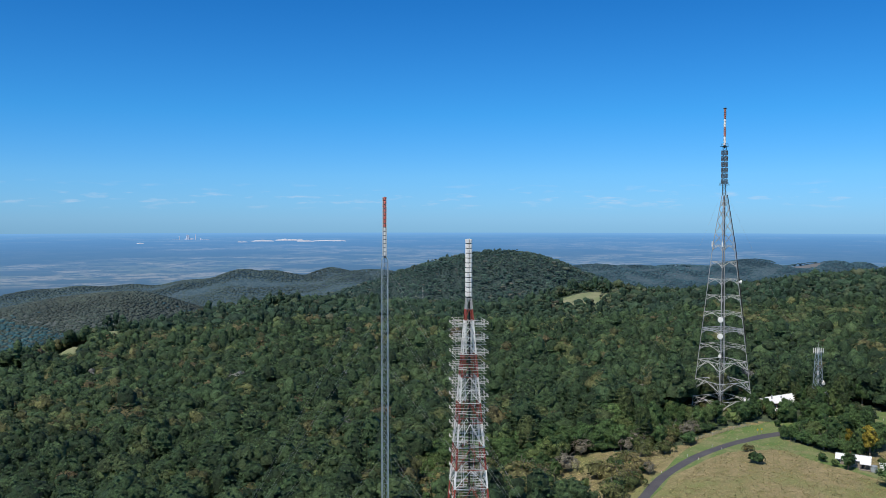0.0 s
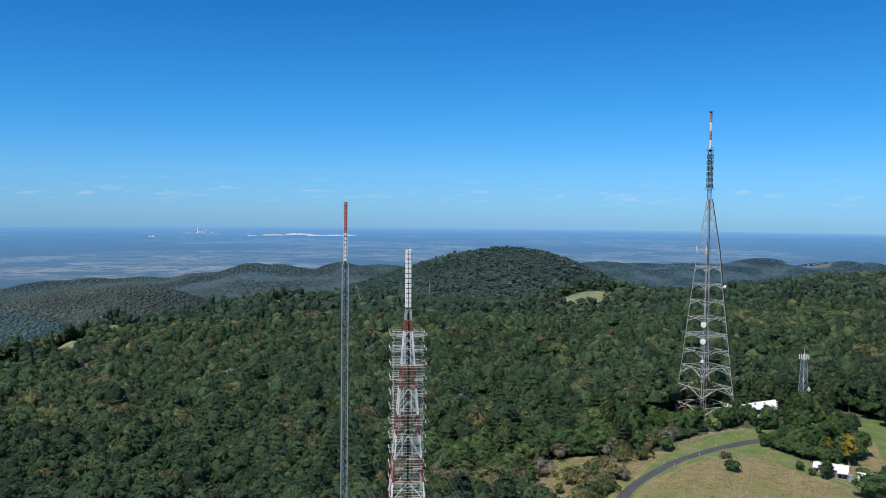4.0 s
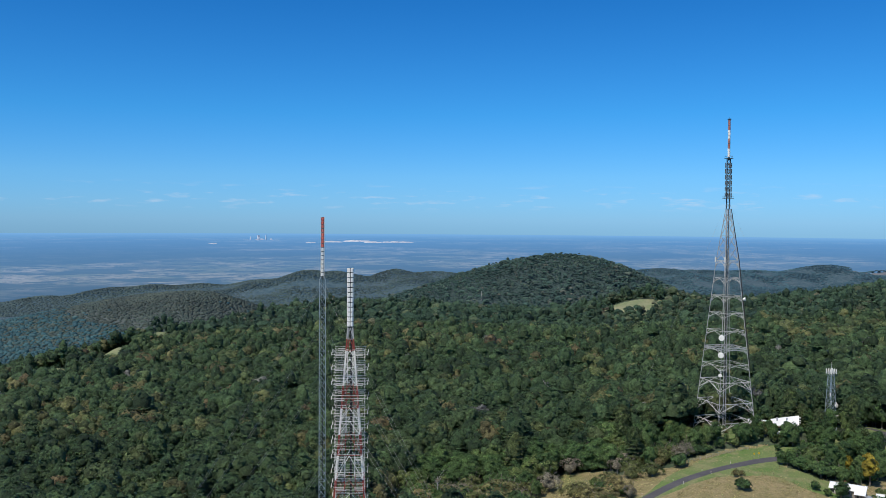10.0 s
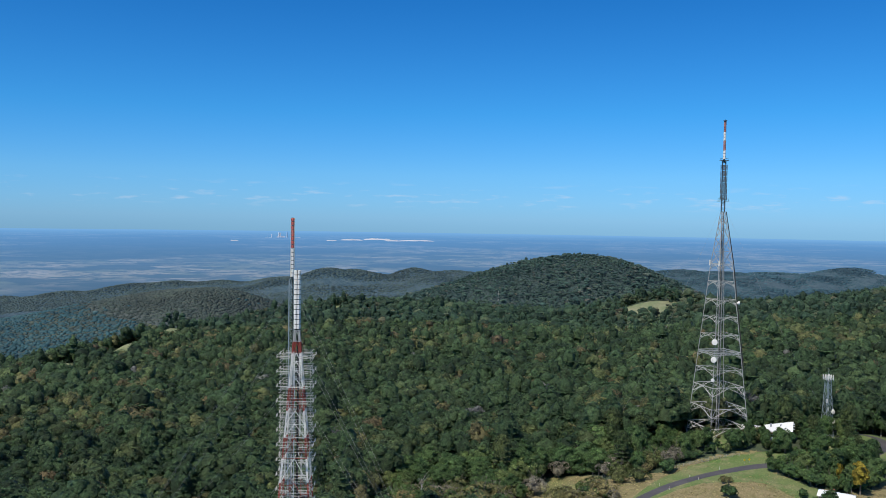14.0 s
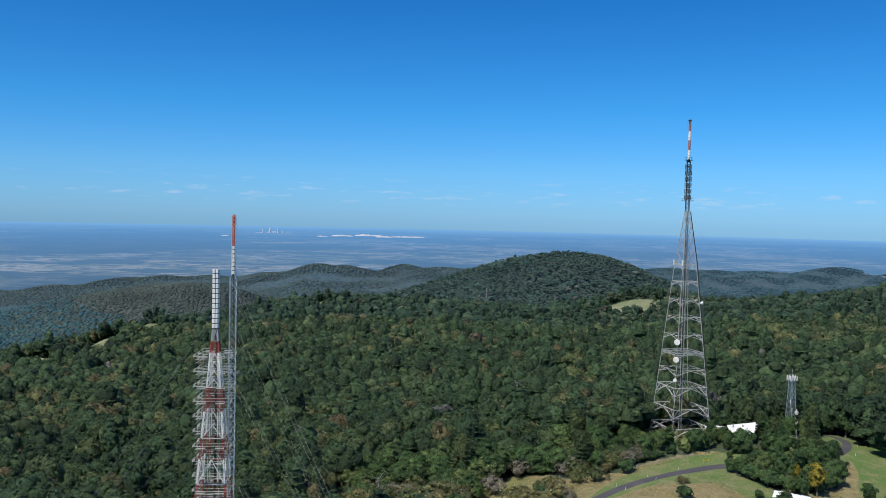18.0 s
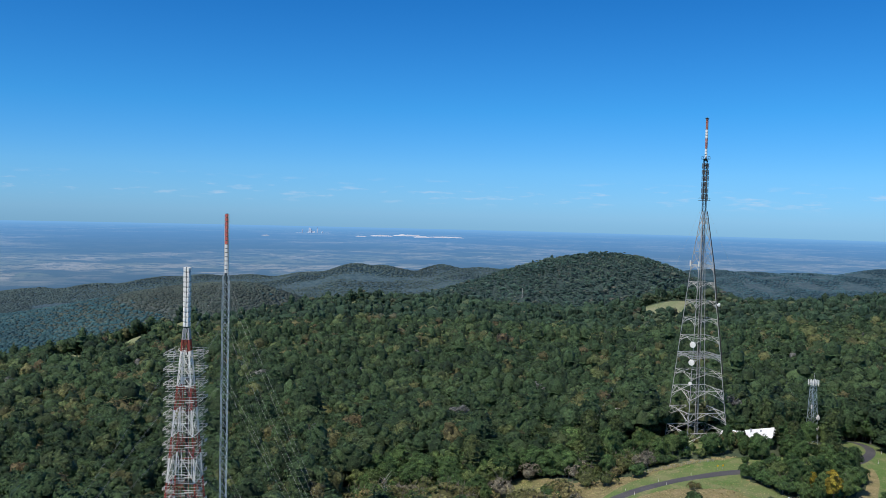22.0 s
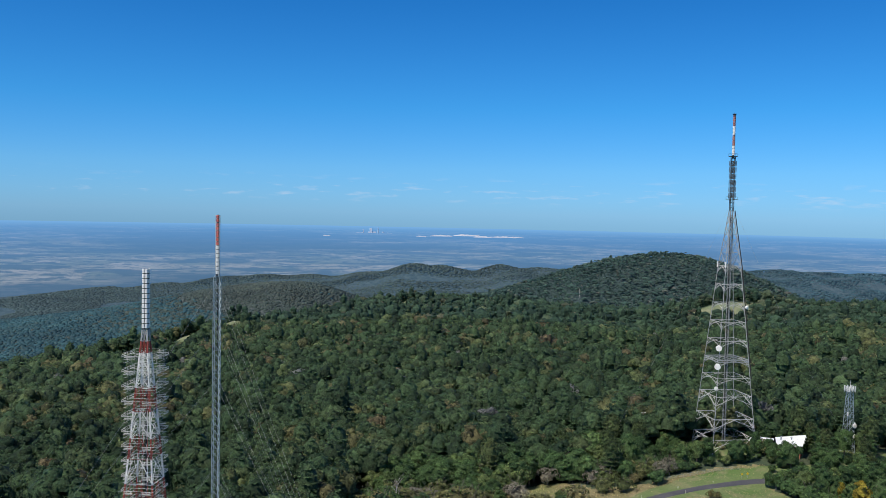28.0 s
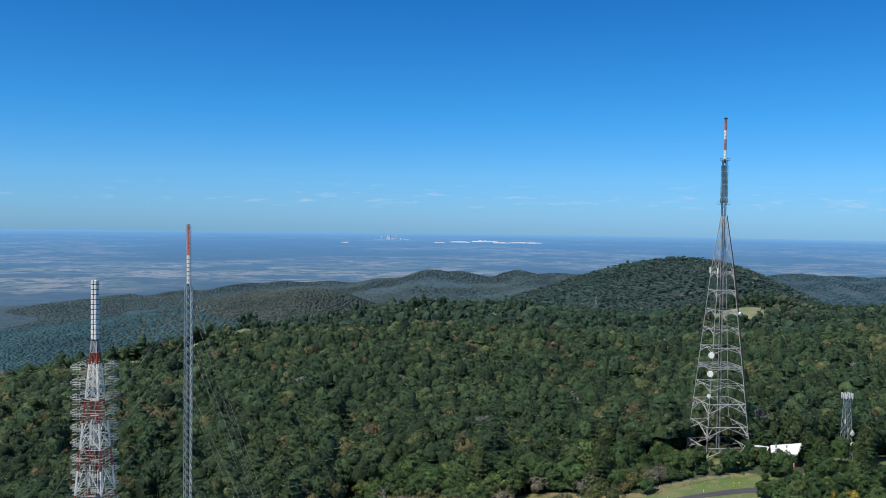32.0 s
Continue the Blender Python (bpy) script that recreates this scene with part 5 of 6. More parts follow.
# single shrubs and trees that stand out
for tpl, px, py, s, w in ((green, 102.6, 355.8, 1.5, 1.2), (olive, 120.5, 341.2, 0.7, 0.7), (green, 120.4, 328.4, 1.15, 1.2), (olive, 123, 342.5, 0.5, 0.9), (green, 147, 333.5, 0.9, 1.1),
                          (olive, 82, 349, 1.2, 1.25), (olive, 90, 347.5, 1.15, 1.2), (olive, 75, 332, 1.5, 1.3), (grey, 78.5, 326, 1.0, 1.0), (olive, 69, 322, 1.4, 1.4), (green, 64, 312, 1.5, 1.4), (olive, 73, 341, 1.3, 1.3),
                          (grey, 82, 364, 1.4, 1.2), (grey, 78, 361, 1.3, 1.1), (olive, 97, 366, 1.4, 1.3), (grey, 50, 346, 1.5, 1.3), (olive, 30, 333, 2.0, 1.5), (grey, 17, 322, 1.5, 0.9),
                          (olive, 66, 318, 1.3, 1.2), (olive, 60, 305, 1.4, 1.3), (green, 68, 341, 1.2, 1.0), (olive, 62, 337, 1.0, 1.1), (green, 54, 322, 1.0, 1.0),
                          (broad[2], 153.8, 325.4, 0.55, 1.25), (broad[3], 168.5, 346, 0.72, 0.9), (wattle, 171, 344, 1.35, 0.9), (wattle, 165.5, 351, 0.95, 0.6), (broad[4], 177, 323.5, 0.55, 1.0), (broad[1], 183, 322, 0.42, 1.0),
                          (broad[2], 165, 340, 0.6, 0.9), (green, 171, 332, 1.0, 1.1), (broad[4], 142.5, 358.5, 0.42, 0.95), (broad[1], 147, 358, 0.5, 1.0), (broad[4], 150, 353, 0.5, 1.0), (broad[0], 154, 347, 0.5, 1.1), (broad[4], 161, 343, 0.45, 1.0), (broad[0], 142.5, 388, 0.5, 1.1), (broad[1], 146.5, 383, 0.38, 1.2), (broad[3], 154.5, 381, 0.22, 1.5), (broad[4], 150, 379, 0.3, 1.3), (broad[0], 157, 378, 0.3, 1.3), (broad[0], 126, 380, 0.34, 1.0), (broad[4], 132.5, 380, 0.68, 1.0), (broad[2], 122.5, 383, 0.75, 1.2), (broad[1], 179, 409, 0.75, 1.0), (broad[3], 185.5, 408, 0.72, 1.0), (broad[0], 163, 385, 0.34, 1.2), (broad[1], 169, 389, 0.5, 1.0), (broad[4], 113, 378, 0.62, 1.0), (broad[1], 118, 380, 0.6, 1.0), (broad[0], 138.5, 382, 0.5, 1.1), (broad[1], 146, 390, 0.46, 1.0),
                          (broad[4], 147, 388, 0.45, 1.0), (broad[0], 141, 391, 0.66, 1.0), (broad[2], 145.0, 390, 0.36, 1.2), (broad[0], 147.5, 388.0, 0.42, 1.2), (broad[4], 153.0, 386.5, 0.30, 1.4), (broad[1], 162.5, 386, 0.26, 1.3), (broad[2], 165.0, 389.5, 0.72, 1.1), (pines[1], 168.5, 393.0, 0.72, 1.0), (broad[3], 165.5, 384.0, 0.5, 1.2), (olive, 143.0, 391.5, 1.3, 1.2), (broad[0], 146.8, 391, 0.48, 1.3), (broad[2], 155.2, 326.8, 0.55, 1.1), (broad[4], 166, 308, 0.72, 1.9), (green, 150.2, 328.6, 0.7, 1.0), (broad[3], 178, 373, 0.75, 1.2), (broad[0], 214, 439, 0.9, 1.1), (broad[4], 222, 446, 0.9, 1.1), (broad[1], 229, 455, 0.95, 1.1), (broad[3], 219, 453, 0.9, 1.1), (broad[2], 213, 447, 0.9, 1.1), (broad[1], 226, 440, 0.8, 1.1), (broad[1], 190, 345, 0.5, 1.1), (broad[4], 197, 338, 0.5, 1.2), (green, 188, 332, 1.3, 1.2), (broad[0], 202, 352, 0.55, 1.1), (green, 193, 328, 1.2, 1.3), (broad[2], 208, 362, 0.6, 1.1), (green, 184, 338, 1.0, 1.2), (broad[1], 214, 374, 0.6, 1.0), (broad[4], 184, 378, 0.8, 1.0), (broad[1], 189.5, 383, 0.7, 1.0), (broad[0], 172, 369, 0.7, 1.1),
                          (olive, 64, 324, 1.5, 1.3), (olive, 60, 332, 1.4, 1.3), (green, 70, 331, 1.5, 1.3), (olive, 63, 311, 1.4, 1.3), (olive, 70, 316, 1.2, 1.3), (green, 77, 329, 1.1, 1.1), (olive, 83.6, 361, 1.3, 1.3), (grey, 59.5, 369, 1.5, 1.3),
                          (ghost, 7, 331, 0.95, 1.0), (pines[0], 36, 366, 0.95, 1.0),
                          (pines[0], -6, 392, 0.95, 1.0), (pines[1], -14, 389, 1.0, 1.0), (pines[0], 84, 398, 0.9, 1.0), (pines[1], 63, 386, 1.0, 1.0), (pines[0], -60, 405, 0.95, 1.0)):
    plant(tpl, px, py, s, w)
for k in range(26):
    a_, r_ = k * 2.4, 13.0 * math.sqrt((k + 0.5) / 26)
    plant(green if k % 3 else olive, 130 + r_ * math.cos(a_), 404 + r_ * math.sin(a_), 0.40 + 0.04 * (k % 7), 1.3)
for px, py in spline([(104, 392), (108, 404), (113, 414), (122, 421), (134, 423), (144, 417), (150, 411), (158, 412), (166, 414)], 3.4):
    plant(broad[int(rng.integers(0, 5))], px + rng.uniform(-1, 1), py + rng.uniform(-1, 1), rng.uniform(0.45, 0.62), 1.1)
for px, py in spline([(196, 436), (204, 443), (214, 447), (226, 442), (237, 430), (243, 418)], 3.6):
    plant(broad[int(rng.integers(0, 5))], px + rng.uniform(-1, 1), py + rng.uniform(-1, 1), rng.uniform(0.45, 0.6), 1.15)
for px, py in spline([(66, 372), (72, 369.5), (79, 367.5), (88, 368.5), (97, 372), (104, 377)], 2.4):
    plant((green, olive, green, grey, green)[int(rng.integers(0, 5))], px + rng.uniform(-0.8, 0.8), py + rng.uniform(-0.6, 1.2), rng.uniform(0.9, 1.4), 1.35)
for px, py in spline([(72, 372), (79, 371), (86, 374), (93, 377), (101, 382)], 3.8):
    plant(broad[int(rng.integers(0, 5))], px + rng.uniform(-1, 1), py + rng.uniform(-1, 1), rng.uniform(0.38, 0.52), 1.15)
for px, py in [*spline([(106, 390), (112, 386), (118, 384), (125, 382)], 3.2), *spline([(108, 398), (113, 394), (119, 392)], 3.2)]:
    plant(broad[int(rng.integers(0, 5))], px, py, rng.uniform(0.24, 0.34), 1.35)
for px, py in spline([(149, 360), (155, 363), (162, 366.5), (169, 369.5), (176, 373.5), (183, 378.5), (190, 384)], 4.5):
    plant(broad[int(rng.integers(0, 5))], px + rng.uniform(-1, 1), py + rng.uniform(-1.5, 0.5), rng.uniform(0.45, 0.62), 1.15)
# a skirt of low growth along the wood's edge
for line in ([(104, 366), (114, 371), (124, 376), (134, 380), (141, 381)], [(145, 362), (144, 357), (151, 351), (160, 346), (168, 348), (176, 352), (187, 367)]):
    for px, py in spline(line, 3.2):
        px, py = px + rng.uniform(-1.2, 1.2), py + rng.uniform(-0.5, 1.8)
        if min(math.hypot(px - qx, py - qy) for qx, qy in road_line[::3]) < 5.5:
            continue
        if rng.uniform() < 0.75:
            plant(green, px, py, rng.uniform(0.7, 1.2) if px < 142 else rng.uniform(1.0, 1.7), 1.3)
        else:
            plant(broad[int(rng.integers(0, 5))], px, py, rng.uniform(0.2, 0.28) if px < 142 else rng.uniform(0.3, 0.42), 1.2)
for tpl in templates:
    for o in (*tpl.children_recursive, tpl):
        bpy.data.objects.remove(o)


# ---- buildings ----
def brick_wall(parent, name, a, b, low, high, material, thick=0.25):
    """A wall from a to b (plan) with its own thickness."""
    a, b = Vector((*a, 0)), Vector((*b, 0))
    d = (b - a).normalized()
    n = Vector((-d.y, d.x, 0)) * thick
    pts = [a, b, b + n, a + n]
    lo, hi = (low, low) if not isinstance(low, tuple) else low, (high, high) if not isinstance(high, tuple) else high
    verts = [(p.x, p.y, z) for p, z in zip(pts, (lo[0], lo[1], lo[1], lo[0]))] + [(p.x, p.y, z) for p, z in zip(pts, (hi[0], hi[1], hi[1], hi[0]))]
    return mesh_object(name, verts, [(3, 2, 1, 0), (4, 5, 6, 7), (0, 1, 5, 4), (1, 2, 6, 5), (2, 3, 7, 6), (3, 0, 4, 7)], material, parent)


def roof_sheet(parent, x0, x1, y0, y1, z0, z1, ribs, material, name="roof", thick=0.12):
    """Ribbed steel roofing falling from y1 (high) to y0 (low)."""
    verts, faces = [], []
    n = ribs * 4
    for i in range(n + 1):
        x = x0 + (x1 - x0) * i / n
        h = 0.05 if i % 4 in (0, 1) else 0.0
        for y, z in ((y0, z0), (y1, z1)):
            verts += [(x, y, z + h), (x, y, z - thick)]
    for i in range(n):
        k = i * 4
        faces += [(k, k + 4, k + 6, k + 2), (k + 1, k + 3, k + 7, k + 5), (k, k + 1, k + 5, k + 4), (k + 2, k + 6, k + 7, k + 3)]
    faces += [(0, 2, 3, 1), (n * 4, n * 4 + 1, n * 4 + 3, n * 4 + 2)]
    return mesh_object(name, verts, faces, material, parent)


def opening(parent, name, x, y, z, w, h, facing, material, frame_mat):
    """A framed window or door set proud of a wall that faces along y."""
    f_ = part(name, box_bm(x, y + facing * 0.03, z, w + 0.2, 0.10, h + 0.2, 0.02), frame_mat, parent)
    part("pane" if name == "window" else "leaf", box_bm(x, y + facing * 0.075, z, w, 0.06, h), material, f_)
    return f_


def sloping_roof(parent, corners, ribs, material, name="roof", thick=0.2):
    """Ribbed steel roofing over four corners of different heights: front left, front right, back right, back left."""
    fl_, fr_, br_, bl_ = (Vector(q) for q in corners)
    verts, faces = [], []
    n = ribs * 4
    for i in range(n + 1):
        for q in (fl_.lerp(fr_, i / n), bl_.lerp(br_, i / n)):
            verts += [(q.x, q.y, q.z + (0.05 if i % 4 in (0, 1) else 0.0)), (q.x, q.y, q.z - thick)]
    for i in range(n):
        k = i * 4
        faces += [(k, k + 4, k + 6, k + 2), (k + 1, k + 3, k + 7, k + 5), (k, k + 1, k + 5, k + 4), (k + 2, k + 6, k + 7, k + 3)]
    faces += [(0, 2, 3, 1), (n * 4, n * 4 + 1, n * 4 + 3, n * 4 + 2)]
    return mesh_object(name, verts, faces, material, parent)


def transmitter_hall(at, turn):
    hall = thing("transmitter_building", at, "red brick transmitter building with a white roof rising to one end", "building", turn=turn)
    brick_wall(hall, "wall", (-3.0, -4), (5.6, -4), -1.5, (3.6, 4.35), MAT_BRICK)
    brick_wall(hall, "wall", (5.6, 4), (-4.8, 4), -1.5, (6.55, 4.0), MAT_BRICK)
    brick_wall(hall, "wall", (5.6, -3.75), (5.6, 3.75), -1.5, (4.4, 6.5), MAT_BRICK)
    brick_wall(hall, "wall", (-4.8, 3.75), (-3.0, -3.75), -1.5, (4.0, 3.55), MAT_BRICK)
    sloping_roof(hall, ((-3.4, -4.9, 4.0), (6.2, -4.9, 4.75), (6.2, 4.7, 7.1), (-5.4, 4.7, 4.5)), 14, MAT_ROOF)
    bars("fascia", [((-3.4, -4.98, 3.77), (6.2, -4.98, 4.52), 0.42)], MAT_WHITE, hall, "white roof fascia")
    bars("fascia", [((6.3, -4.9, 4.55), (6.3, 4.7, 6.85), 0.5)], MAT_WHITE, hall, "white roof fascia")
    for x_ in (-1.6, 0.6, 2.6):
        opening(hall, "window", x_, -4.0, 2.0, 1.5, 1.1, -1, MAT_GLASS, MAT_WHITE)
    opening(hall, "door", 4.5, -4.0, 0.6, 1.0, 2.1, -1, MAT_TIMBER, MAT_WHITE)
    for y_ in (-2.6, -0.2, 2.2):
        part("roof_beam_end", box_bm(6.75, y_, 4.9 + 0.245 * (y_ + 4.9), 0.9, 0.3, 0.35, 0.03), MAT_WHITE, hall, "white beam end under the eave")
    for x_ in (-2.5, 1.5):
        part("roof_vent", lathe([(0.3, 4.6), (0.3, 6.0), (0.42, 6.05), (0.42, 6.2), (0.1, 6.3)], 12, Matrix.Translation((x_, 1.0, 0))), MAT_TANK, hall)
    annex = thing("annex_building", (at[0] - 9.6, at[1] + 3.6, at[2] - 1.3), "low white-roofed brick annex beside the transmitter building", "building", turn=turn)
    for a, b in (((-4, -3), (4, -3)), ((4, 3), (-4, 3)), ((4, -2.75), (4, 2.75)), ((-4, 2.75), (-4, -2.75))):
        brick_wall(annex, "wall", a, b, -1.5, 4.2, MAT_BRICK)
    roof_sheet(annex, -4.6, 4.6, -3.7, 3.7, 4.35, 5.2, 10, MAT_ROOF)
    opening(annex, "window", 0, -3.0, 2.4, 1.4, 1.1, -1, MAT_GLASS, MAT_WHITE)
    porch = thing("porch", (at[0] - 3.6, at[1] - 8.2, at[2] - 0.6), "white porch roof with brick steps below the hall", "porch", turn=turn)
    roof_sheet(porch, -1.6, 1.6, -1.8, 1.8, 2.2, 2.7, 4, MAT_ROOF)
    for sx in (-1.4, 1.4):
        for sy in (-1.6, 1.6):
            bars("post", [((sx, sy, -1), (sx, sy, 2.2 if sy < 0 else 2.6), 0.14)], MAT_WHITE, porch)
    for k in range(4):
        part("step", box_bm(0, -1.0 + 0.35 * k, -0.6 + 0.18 * k, 2.0, 0.4, 0.5, 0.02), MAT_BRICK, porch)


def cottage(at, turn):
    house = thing("cottage", at, "weathered timber cottage with a white steel roof", "house", turn=turn)
    L, W = 5.8, 2.7
    walls = [((-L, -W), (L, -W), 2.7), ((L, W), (-L, W), 2.7)]
    for a, b, h in walls:
        brick_wall(house, "wall", a, b, -0.8, h, MAT_TIMBER, 0.15)
    for sx in (-1, 1):
        gable = [(sx * L, -W + 0.15, -0.8), (sx * L, W - 0.15, -0.8), (sx * L, W - 0.15, 2.7), (sx * L, 0, 3.9), (sx * L, -W + 0.15, 2.7)]
        verts = gable + [(p[0] - sx * 0.15, p[1], p[2]) for p in gable]
        mesh_object("gable_wall", verts, [(0, 1, 2, 3, 4), (9, 8, 7, 6, 5)] + [(i, (i + 1) % 5, 5 + (i + 1) % 5, 5 + i) for i in range(5)], MAT_TIMBER, house)
    roof_sheet(house, -L - 0.5, L + 0.5, -W - 0.6, 0.02, 2.55, 4.0, 16, MAT_ROOF)
    back = roof_sheet(house, -L - 0.5, L + 0.5, W + 0.6, -0.02, 2.55, 4.0, 16, MAT_ROOF)
    part("ridge_cap", box_bm(0, 0, 4.07, 2 * L + 1.0, 0.4, 0.08, 0.02), MAT_ROOF, house)
    roof_sheet(house, 2.4, L + 0.5, -W - 2.6, -W - 0.45, 2.0, 2.5, 6, MAT_ROOF, "verandah_roof")
    for x_ in (2.6, 4.2, L + 0.3):
        bars("verandah_post", [((x_, -W - 2.4, -0.8), (x_, -W - 2.4, 2.0), 0.12)], MAT_TIMBER, house)
    part("verandah_floor", box_bm(4.2, -W - 1.3, -0.35, 4.2, 2.4, 0.3, 0.02), MAT_TIMBER, house)
    for x_ in (-5.0, -2.6, 0.2):
        opening(house, "window", x_, -W, 1.4, 1.3, 1.0, -1, MAT_GLASS, MAT_WHITE)
    opening(house, "door", 3.6, -W, 0.85, 0.9, 2.0, -1, MAT_GLASS, MAT_TIMBER)
    chimney = part("chimney", box_bm(-1.2, 0.9, 3.9, 0.6, 0.6, 1.6, 0.03), MAT_BRICK, house)
    return house


def water_tank(at):
    tank = thing("water_tank", at, "round corrugated grey steel water tank beside the cottage", "tank")
    prof = [(1.35, -0.3)]
    for i in range(15):
        prof += [(1.35 + (0.04 if i % 2 else 0.0), 0.15 * i)]
    part("body", lathe(prof + [(1.35, 2.2)], 24), MAT_TANK, tank)
    part("lid", lathe([(1.42, 2.2), (1.42, 2.28), (0.3, 2.62), (0.05, 2.64)], 24), MAT_TANK, tank)
    bars("pipe", [((1.5, 0.2, -0.2), (1.5, 0.2, 2.1), 0.1), ((1.5, 0.2, 2.1), (1.1, 0.2, 2.35), 0.1)], MAT_WHITE, tank)
    return tank


transmitter_hall((154.4, 396.5, float(land(152, 397))), -17)
cottage((158.6, 331.6, float(land(158.6, 331.6)) + 0.1), -28)
water_tank((163.2, 325.2, float(land(163.2, 325.2)) + 0.1))
shed = thing("garden_shed", (168.8, 328.6, float(land(168.8, 328.6))), "small white steel garden shed", "shed", turn=-20)
for a, b in (((-1.3, -1), (1.3, -1)), ((1.3, 1), (-1.3, 1)), ((1.3, -0.9), (1.3, 0.9)), ((-1.3, 0.9), (-1.3, -0.9))):
    brick_wall(shed, "wall", a, b, -0.5, 1.9, MAT_WHITE, 0.08)
roof_sheet(shed, -1.5, 1.5, -1.2, 1.2, 1.95, 2.35, 4, MAT_ROOF)


# ---- small things along the road ----
def guide_post(x, y):
    post = thing("guide_post", (x, y, float(land(x, y)) + 0.1), "white roadside guide post with a red band", "post", "guide posts")
    part("post", box_bm(0, 0, 0.5, 0.14, 0.07, 1.3, 0.02), MAT_WHITE, post)
    part("reflector", box_bm(0, 0, 0.9, 0.16, 0.09, 0.2, 0.01), MAT_RED, post, "red reflector band")


for px, py in ((109.5, 349.0), (112.0, 344.6), (96.5, 338.5), (99.5, 334.0), (83.0, 325.5), (122.5, 357.6), (210.5, 414), (204, 398)):
    guide_post(px, py)


def road_sign(x, y, turn):
    sign = thing("road_sign", (x, y, float(land(x, y)) + 0.1), "yellow warning sign on a steel post", "sign", "road signs", turn)
    bars("post", [((0, 0, -0.3), (0, 0, 2.0), 0.08)], MAT_STEEL, sign)
    bm = bmesh.new()
    bmesh.ops.create_cube(bm, size=1.0, matrix=pose(0, -0.07, 1.7, 0, 45, 0) @ Matrix.Diagonal((0.75, 0.03, 0.75, 1)))
    part("plate", bm, MAT_YELLOW, sign, "yellow diamond plate")


road_sign(133.5, 364.6, 20), road_sign(135.6, 365.4, 20)


def power_pole(x, y, height, turn):
    pole = thing("power_pole", (x, y, float(land(x, y))), "brown timber power pole with a crossarm", "pole", "power poles", turn)
    part("shaft", lathe([(0.2, -1), (0.13, height)], 8), MAT_BARK, pole)
    bars("crossarm", [((-1.1, 0, height - 0.6), (1.1, 0, height - 0.6), 0.16)], MAT_BARK, pole)
    for s in (-1.0, -0.4, 0.4, 1.0):
        part("insulator", lathe([(0.07, height - 0.5), (0.1, height - 0.4), (0.05, height - 0.25)], 6, Matrix.Translation((s, 0, 0))), MAT_WHITE, pole)


for px, py, h, tn in ((158.5, 424, 15, 10), (97, 418, 16, 25), (171, 446, 17, 10)):
    power_pole(px, py, h, tn)

pylon = thing("pylon", (-50, 2212, float(land(-50, 2212))), "thin grey steel pylon in a far clearing", "pylon")
for sx in (-1, 1):
    for sy in (-1, 1):
        bars("leg", [((1.3 * sx, 1.3 * sy, -0.5), (0.2 * sx, 0.2 * sy, 26), 0.3)], MAT_STEEL, pylon)
for k in range(8):
    w0, w1 = 1.3 - 0.135 * k, 1.3 - 0.135 * (k + 1)
    bars("lacing", [((-w0, -w0, 3.2 * k), (w1, -w1, 3.2 * k + 3.2), 0.16), ((w0, w0, 3.2 * k), (-w1, w1, 3.2 * k + 3.2), 0.16)], MAT_STEEL, pylon)

# chain-link fence behind the verge
FENCE = [(104, 360), (112, 364), (120, 368), (128, 371.5), (136, 373.5)]
fence = thing("wire_fence", (FENCE[0][0], FENCE[0][1], float(land(*FENCE[0]))), "low wire fence with steel posts along the grass", "fence")
fl = spline(FENCE, 2.5)
tops = []
for px, py in fl:
    b_ = Vector((px - FENCE[0][0], py - FENCE[0][1], float(land(px, py)) - float(land(*FENCE[0]))))
    bars("post", [(b_ - Vector((0, 0, 0.3)), b_ + Vector((0, 0, 1.4)), 0.09)], MAT_STEEL, fence)
    tops.append(b_)
for h in (0.3, 0.6, 0.9, 1.2, 1.35):
    bars("wire", [(a + Vector((0, 0, h)), b + Vector((0, 0, h)), 0.03) for a, b in zip(tops, tops[1:])], MAT_TANK, fence, sides=3)

lawn = spline([(114, 341), (126, 347), (136, 349), (145, 343), (152, 335), (161, 324), (172, 318), (186, 314)])
tagged(ribbon("lawn", lawn, -10.0, (6.5 + 1.5 * np.sin(np.arange(len(lawn)) * 0.31)) * np.clip(np.arange(len(lawn)) / 14, 0.1, 1), 0.12, MAT_GRASS, 7, 0.15), "mown green lawn strip leading to the cottage", "grass", kind="structure")

field = spline([(184, 300), (200, 330), (208, 360), (210, 392), (205, 416)])
tagged(ribbon("grass_field", field, -15.0 + 3 * np.sin(np.arange(len(field)) * 0.13), 18.0, 0.1, MAT_GRASS, 9, 0.15), "green grass field behind the cottage", "grass", kind="structure")

# ---- tussocks on the meadow ----
n = 15000
gx, gy = rng.uniform(30, 230, n), rng.uniform(270, 400, n)
far_road = np.min(np.hypot(gx[:, None] - road_line[None, ::5, 0], gy[:, None] - road_line[None, ::5, 1]), 1)
ok = inside(gx, gy, MEADOW) & (far_road > 6.5) & (np.hypot(gx - 158, gy - 331) > 12) & (gx < 182)
gx, gy = gx[ok], gy[ok]
p = np.stack((gx, gy, land(gx, gy) + 0.12), -1)
p = np.repeat(p, 3, 0) + rng.normal(size=(len(p) * 3, 3)) * (0.25, 0.25, 0.05)
tone = np.repeat(rng.uniform(0, 1, len(gx)), 3)
MAT_TUFT = leafy("straw_grass_blades", (0.0, (0.30, 0.26, 0.14)), (0.6, (0.42, 0.34, 0.20)), (1.0, (0.27, 0.30, 0.12)))
blades = leaves(rng, p, rng.normal(size=p.shape) * 0.4 + (0, -0.3, 1.2), 0.36)
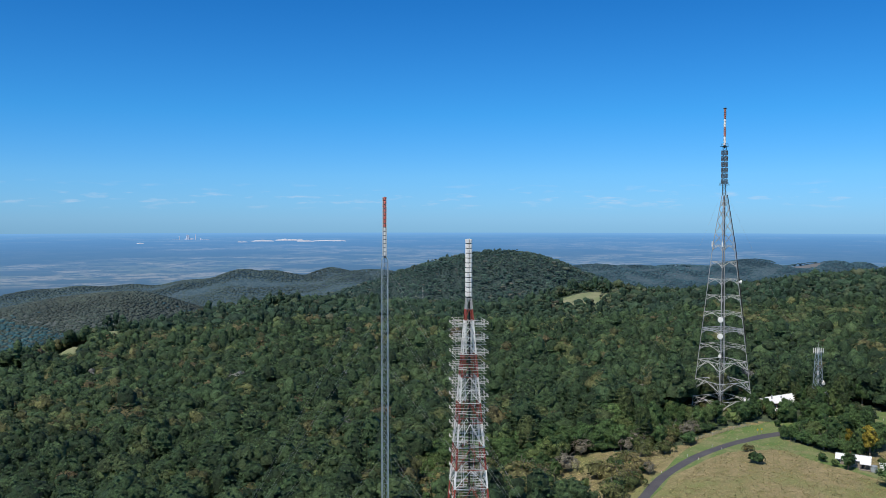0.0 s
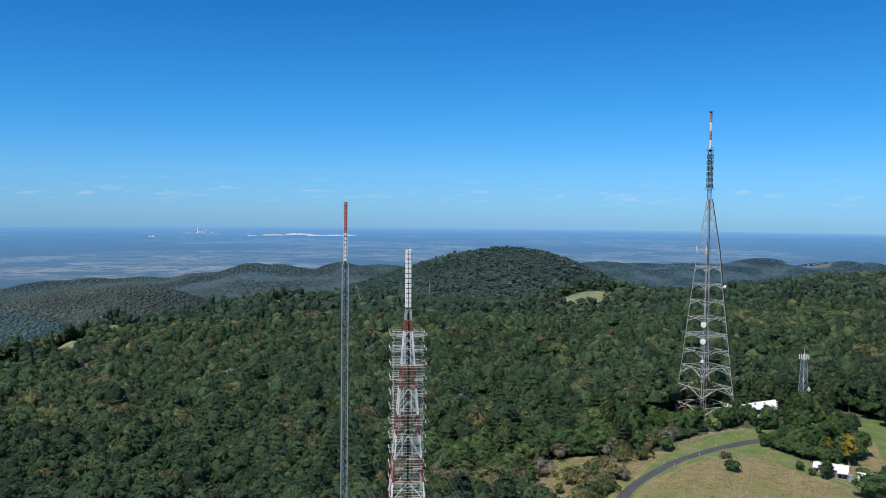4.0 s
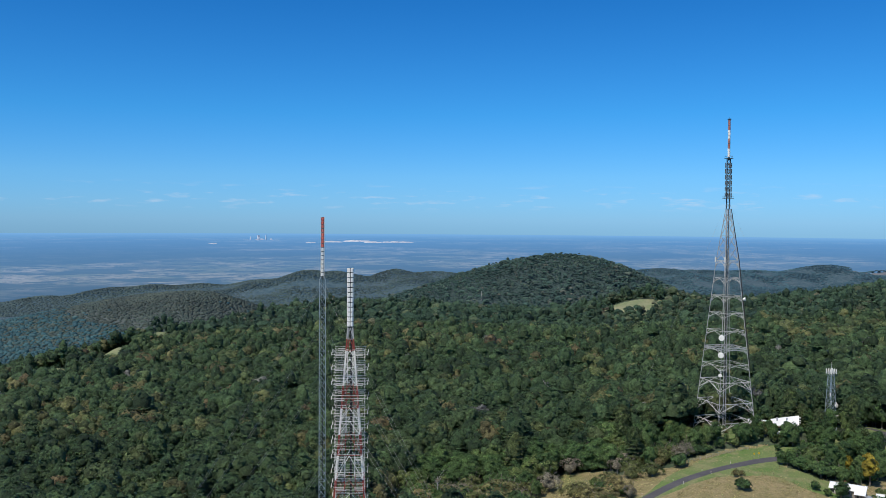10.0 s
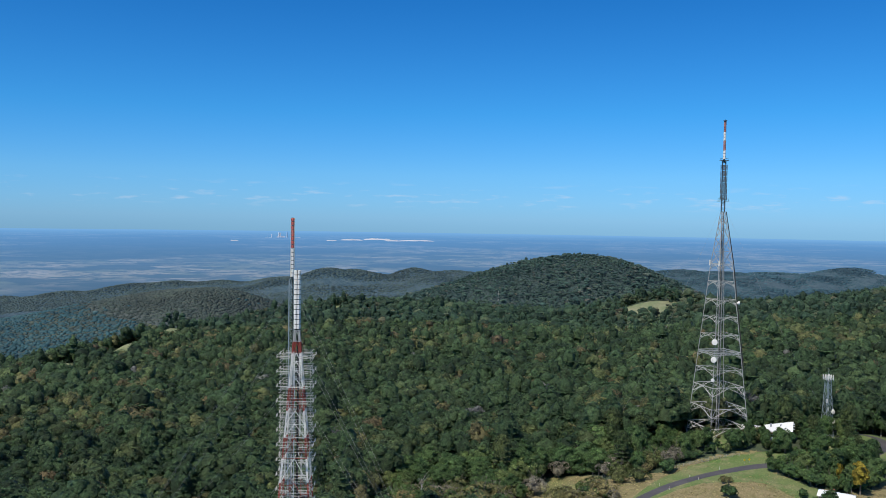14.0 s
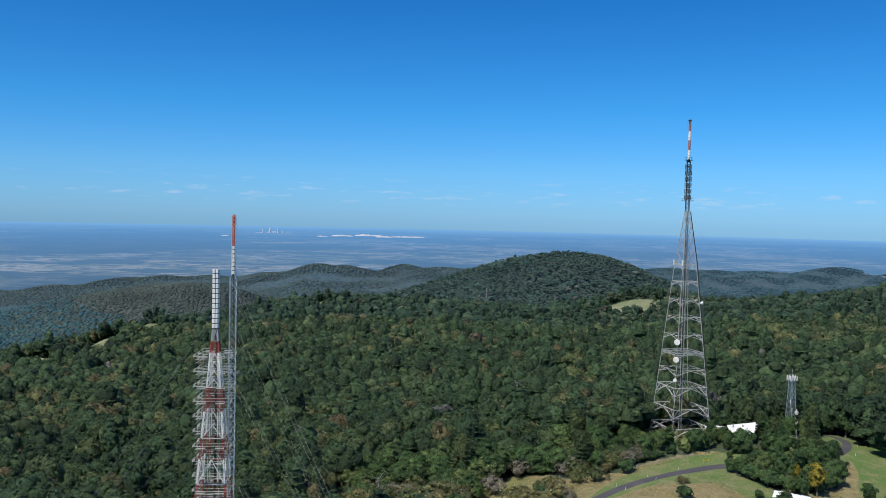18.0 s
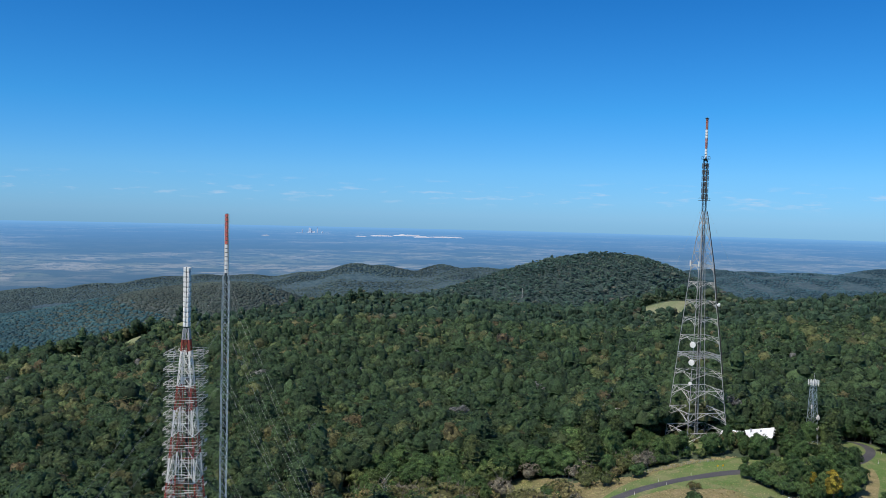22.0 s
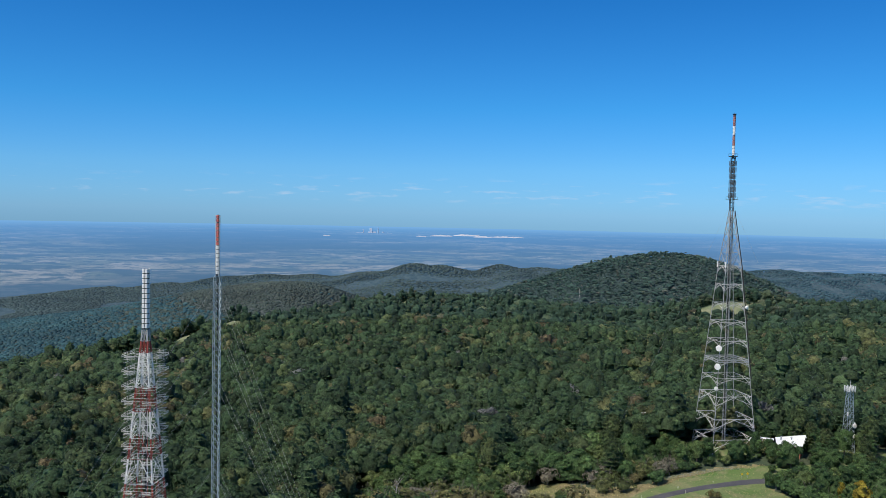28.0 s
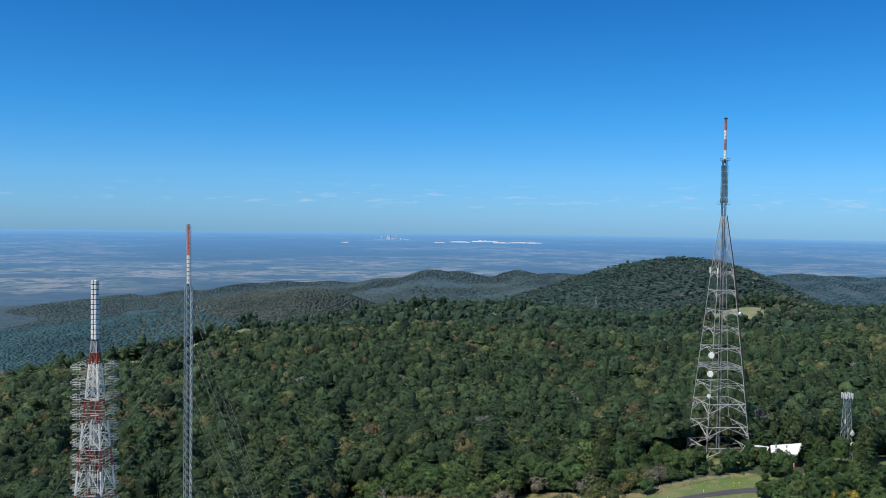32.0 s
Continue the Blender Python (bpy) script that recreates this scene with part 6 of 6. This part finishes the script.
tagged(new("grass_tussocks", tree_mesh("grass_tussocks", blades.reshape(-1, 3), np.zeros((0, 3), int), np.arange(len(blades) * 4).reshape(-1, 4), MAT_TUFT, tone)), "straw-coloured grass tussocks on the meadow", "grass", kind="stuff")

# ---- far off on the plain ----
def on_plain(bearing, km_away):
    """A place on the drawn-together plain, by its bearing in degrees and true distance."""
    r_ = 3600 + (4880 - 3600) * math.log(km_away / 7.2) / math.log(46 / 7.2)
    px, py = HUB[0] + r_ * math.sin(radians(bearing)), HUB[1] + r_ * math.cos(radians(bearing))
    return px, py, 90 - r_ * DEEP / (km_away * 1000)


MAT_PALE = painted("sunlit_pale_concrete", (0.55, 0.60, 0.66), (0.46, 0.52, 0.60), 0.8)
MAT_SPOIL = painted("pale_mine_spoil", (0.52, 0.53, 0.55), (0.36, 0.40, 0.46), 0.9, 0, 0.02, 0.5)
px, py, pz = on_plain(-16.9, 31.0)
station = thing("power_station", (px, py, pz - 2), "pale distant power station with tall stacks", "power station", turn=17)
for x_, h, w in ((-44, 20, 3.0), (-7, 28, 4.5), (0, 26, 4.5), (34, 30, 3.0), (60, 10, 4)):
    part("stack", lathe([(w, 0), (w * 0.7, h)], 10, Matrix.Translation((x_, 0, 0))), MAT_PALE, station)
for x_, w, h in ((12, 22, 9), (-12, 14, 7), (-60, 40, 3), (80, 50, 3)):
    part("hall", box_bm(x_, 6, h / 2, w, 14, h, 0.3), MAT_PALE, station)
for bearing, away_, long_, high_ in ((-12.3, 29.0, 120, 5), (-10.6, 30, 150, 8.5), (-9.6, 28.5, 90, 5), (-8.0, 29.0, 190, 4.5), (-13.6, 28, 60, 2.5), (-19.8, 27, 40, 2.0)):
    px, py, pz = on_plain(bearing, away_)
    bm = bmesh.new()
    grid = [[bm.verts.new((long_ * (i / 16 - 0.5), 60 * (j / 4 - 0.5), -3 + (high_ + 3) * math.sin(math.pi * i / 16) ** 0.5 * math.sin(math.pi * j / 4) * (0.7 + 0.5 * noise.noise(Vector((i * 0.7, j, bearing)))))) for j in range(5)] for i in range(17)]
    for i in range(16):
        for j in range(4):
            bm.faces.new((grid[i][j], grid[i + 1][j], grid[i + 1][j + 1], grid[i][j + 1]))
    mound = part("spoil_heap", bm, MAT_SPOIL)
    mound.matrix_basis = pose(px, py, pz, 0, 0, -bearing)
    tagged(mound, "pale bare mine spoil heap on the plain", "mound", "mine spoil heaps")
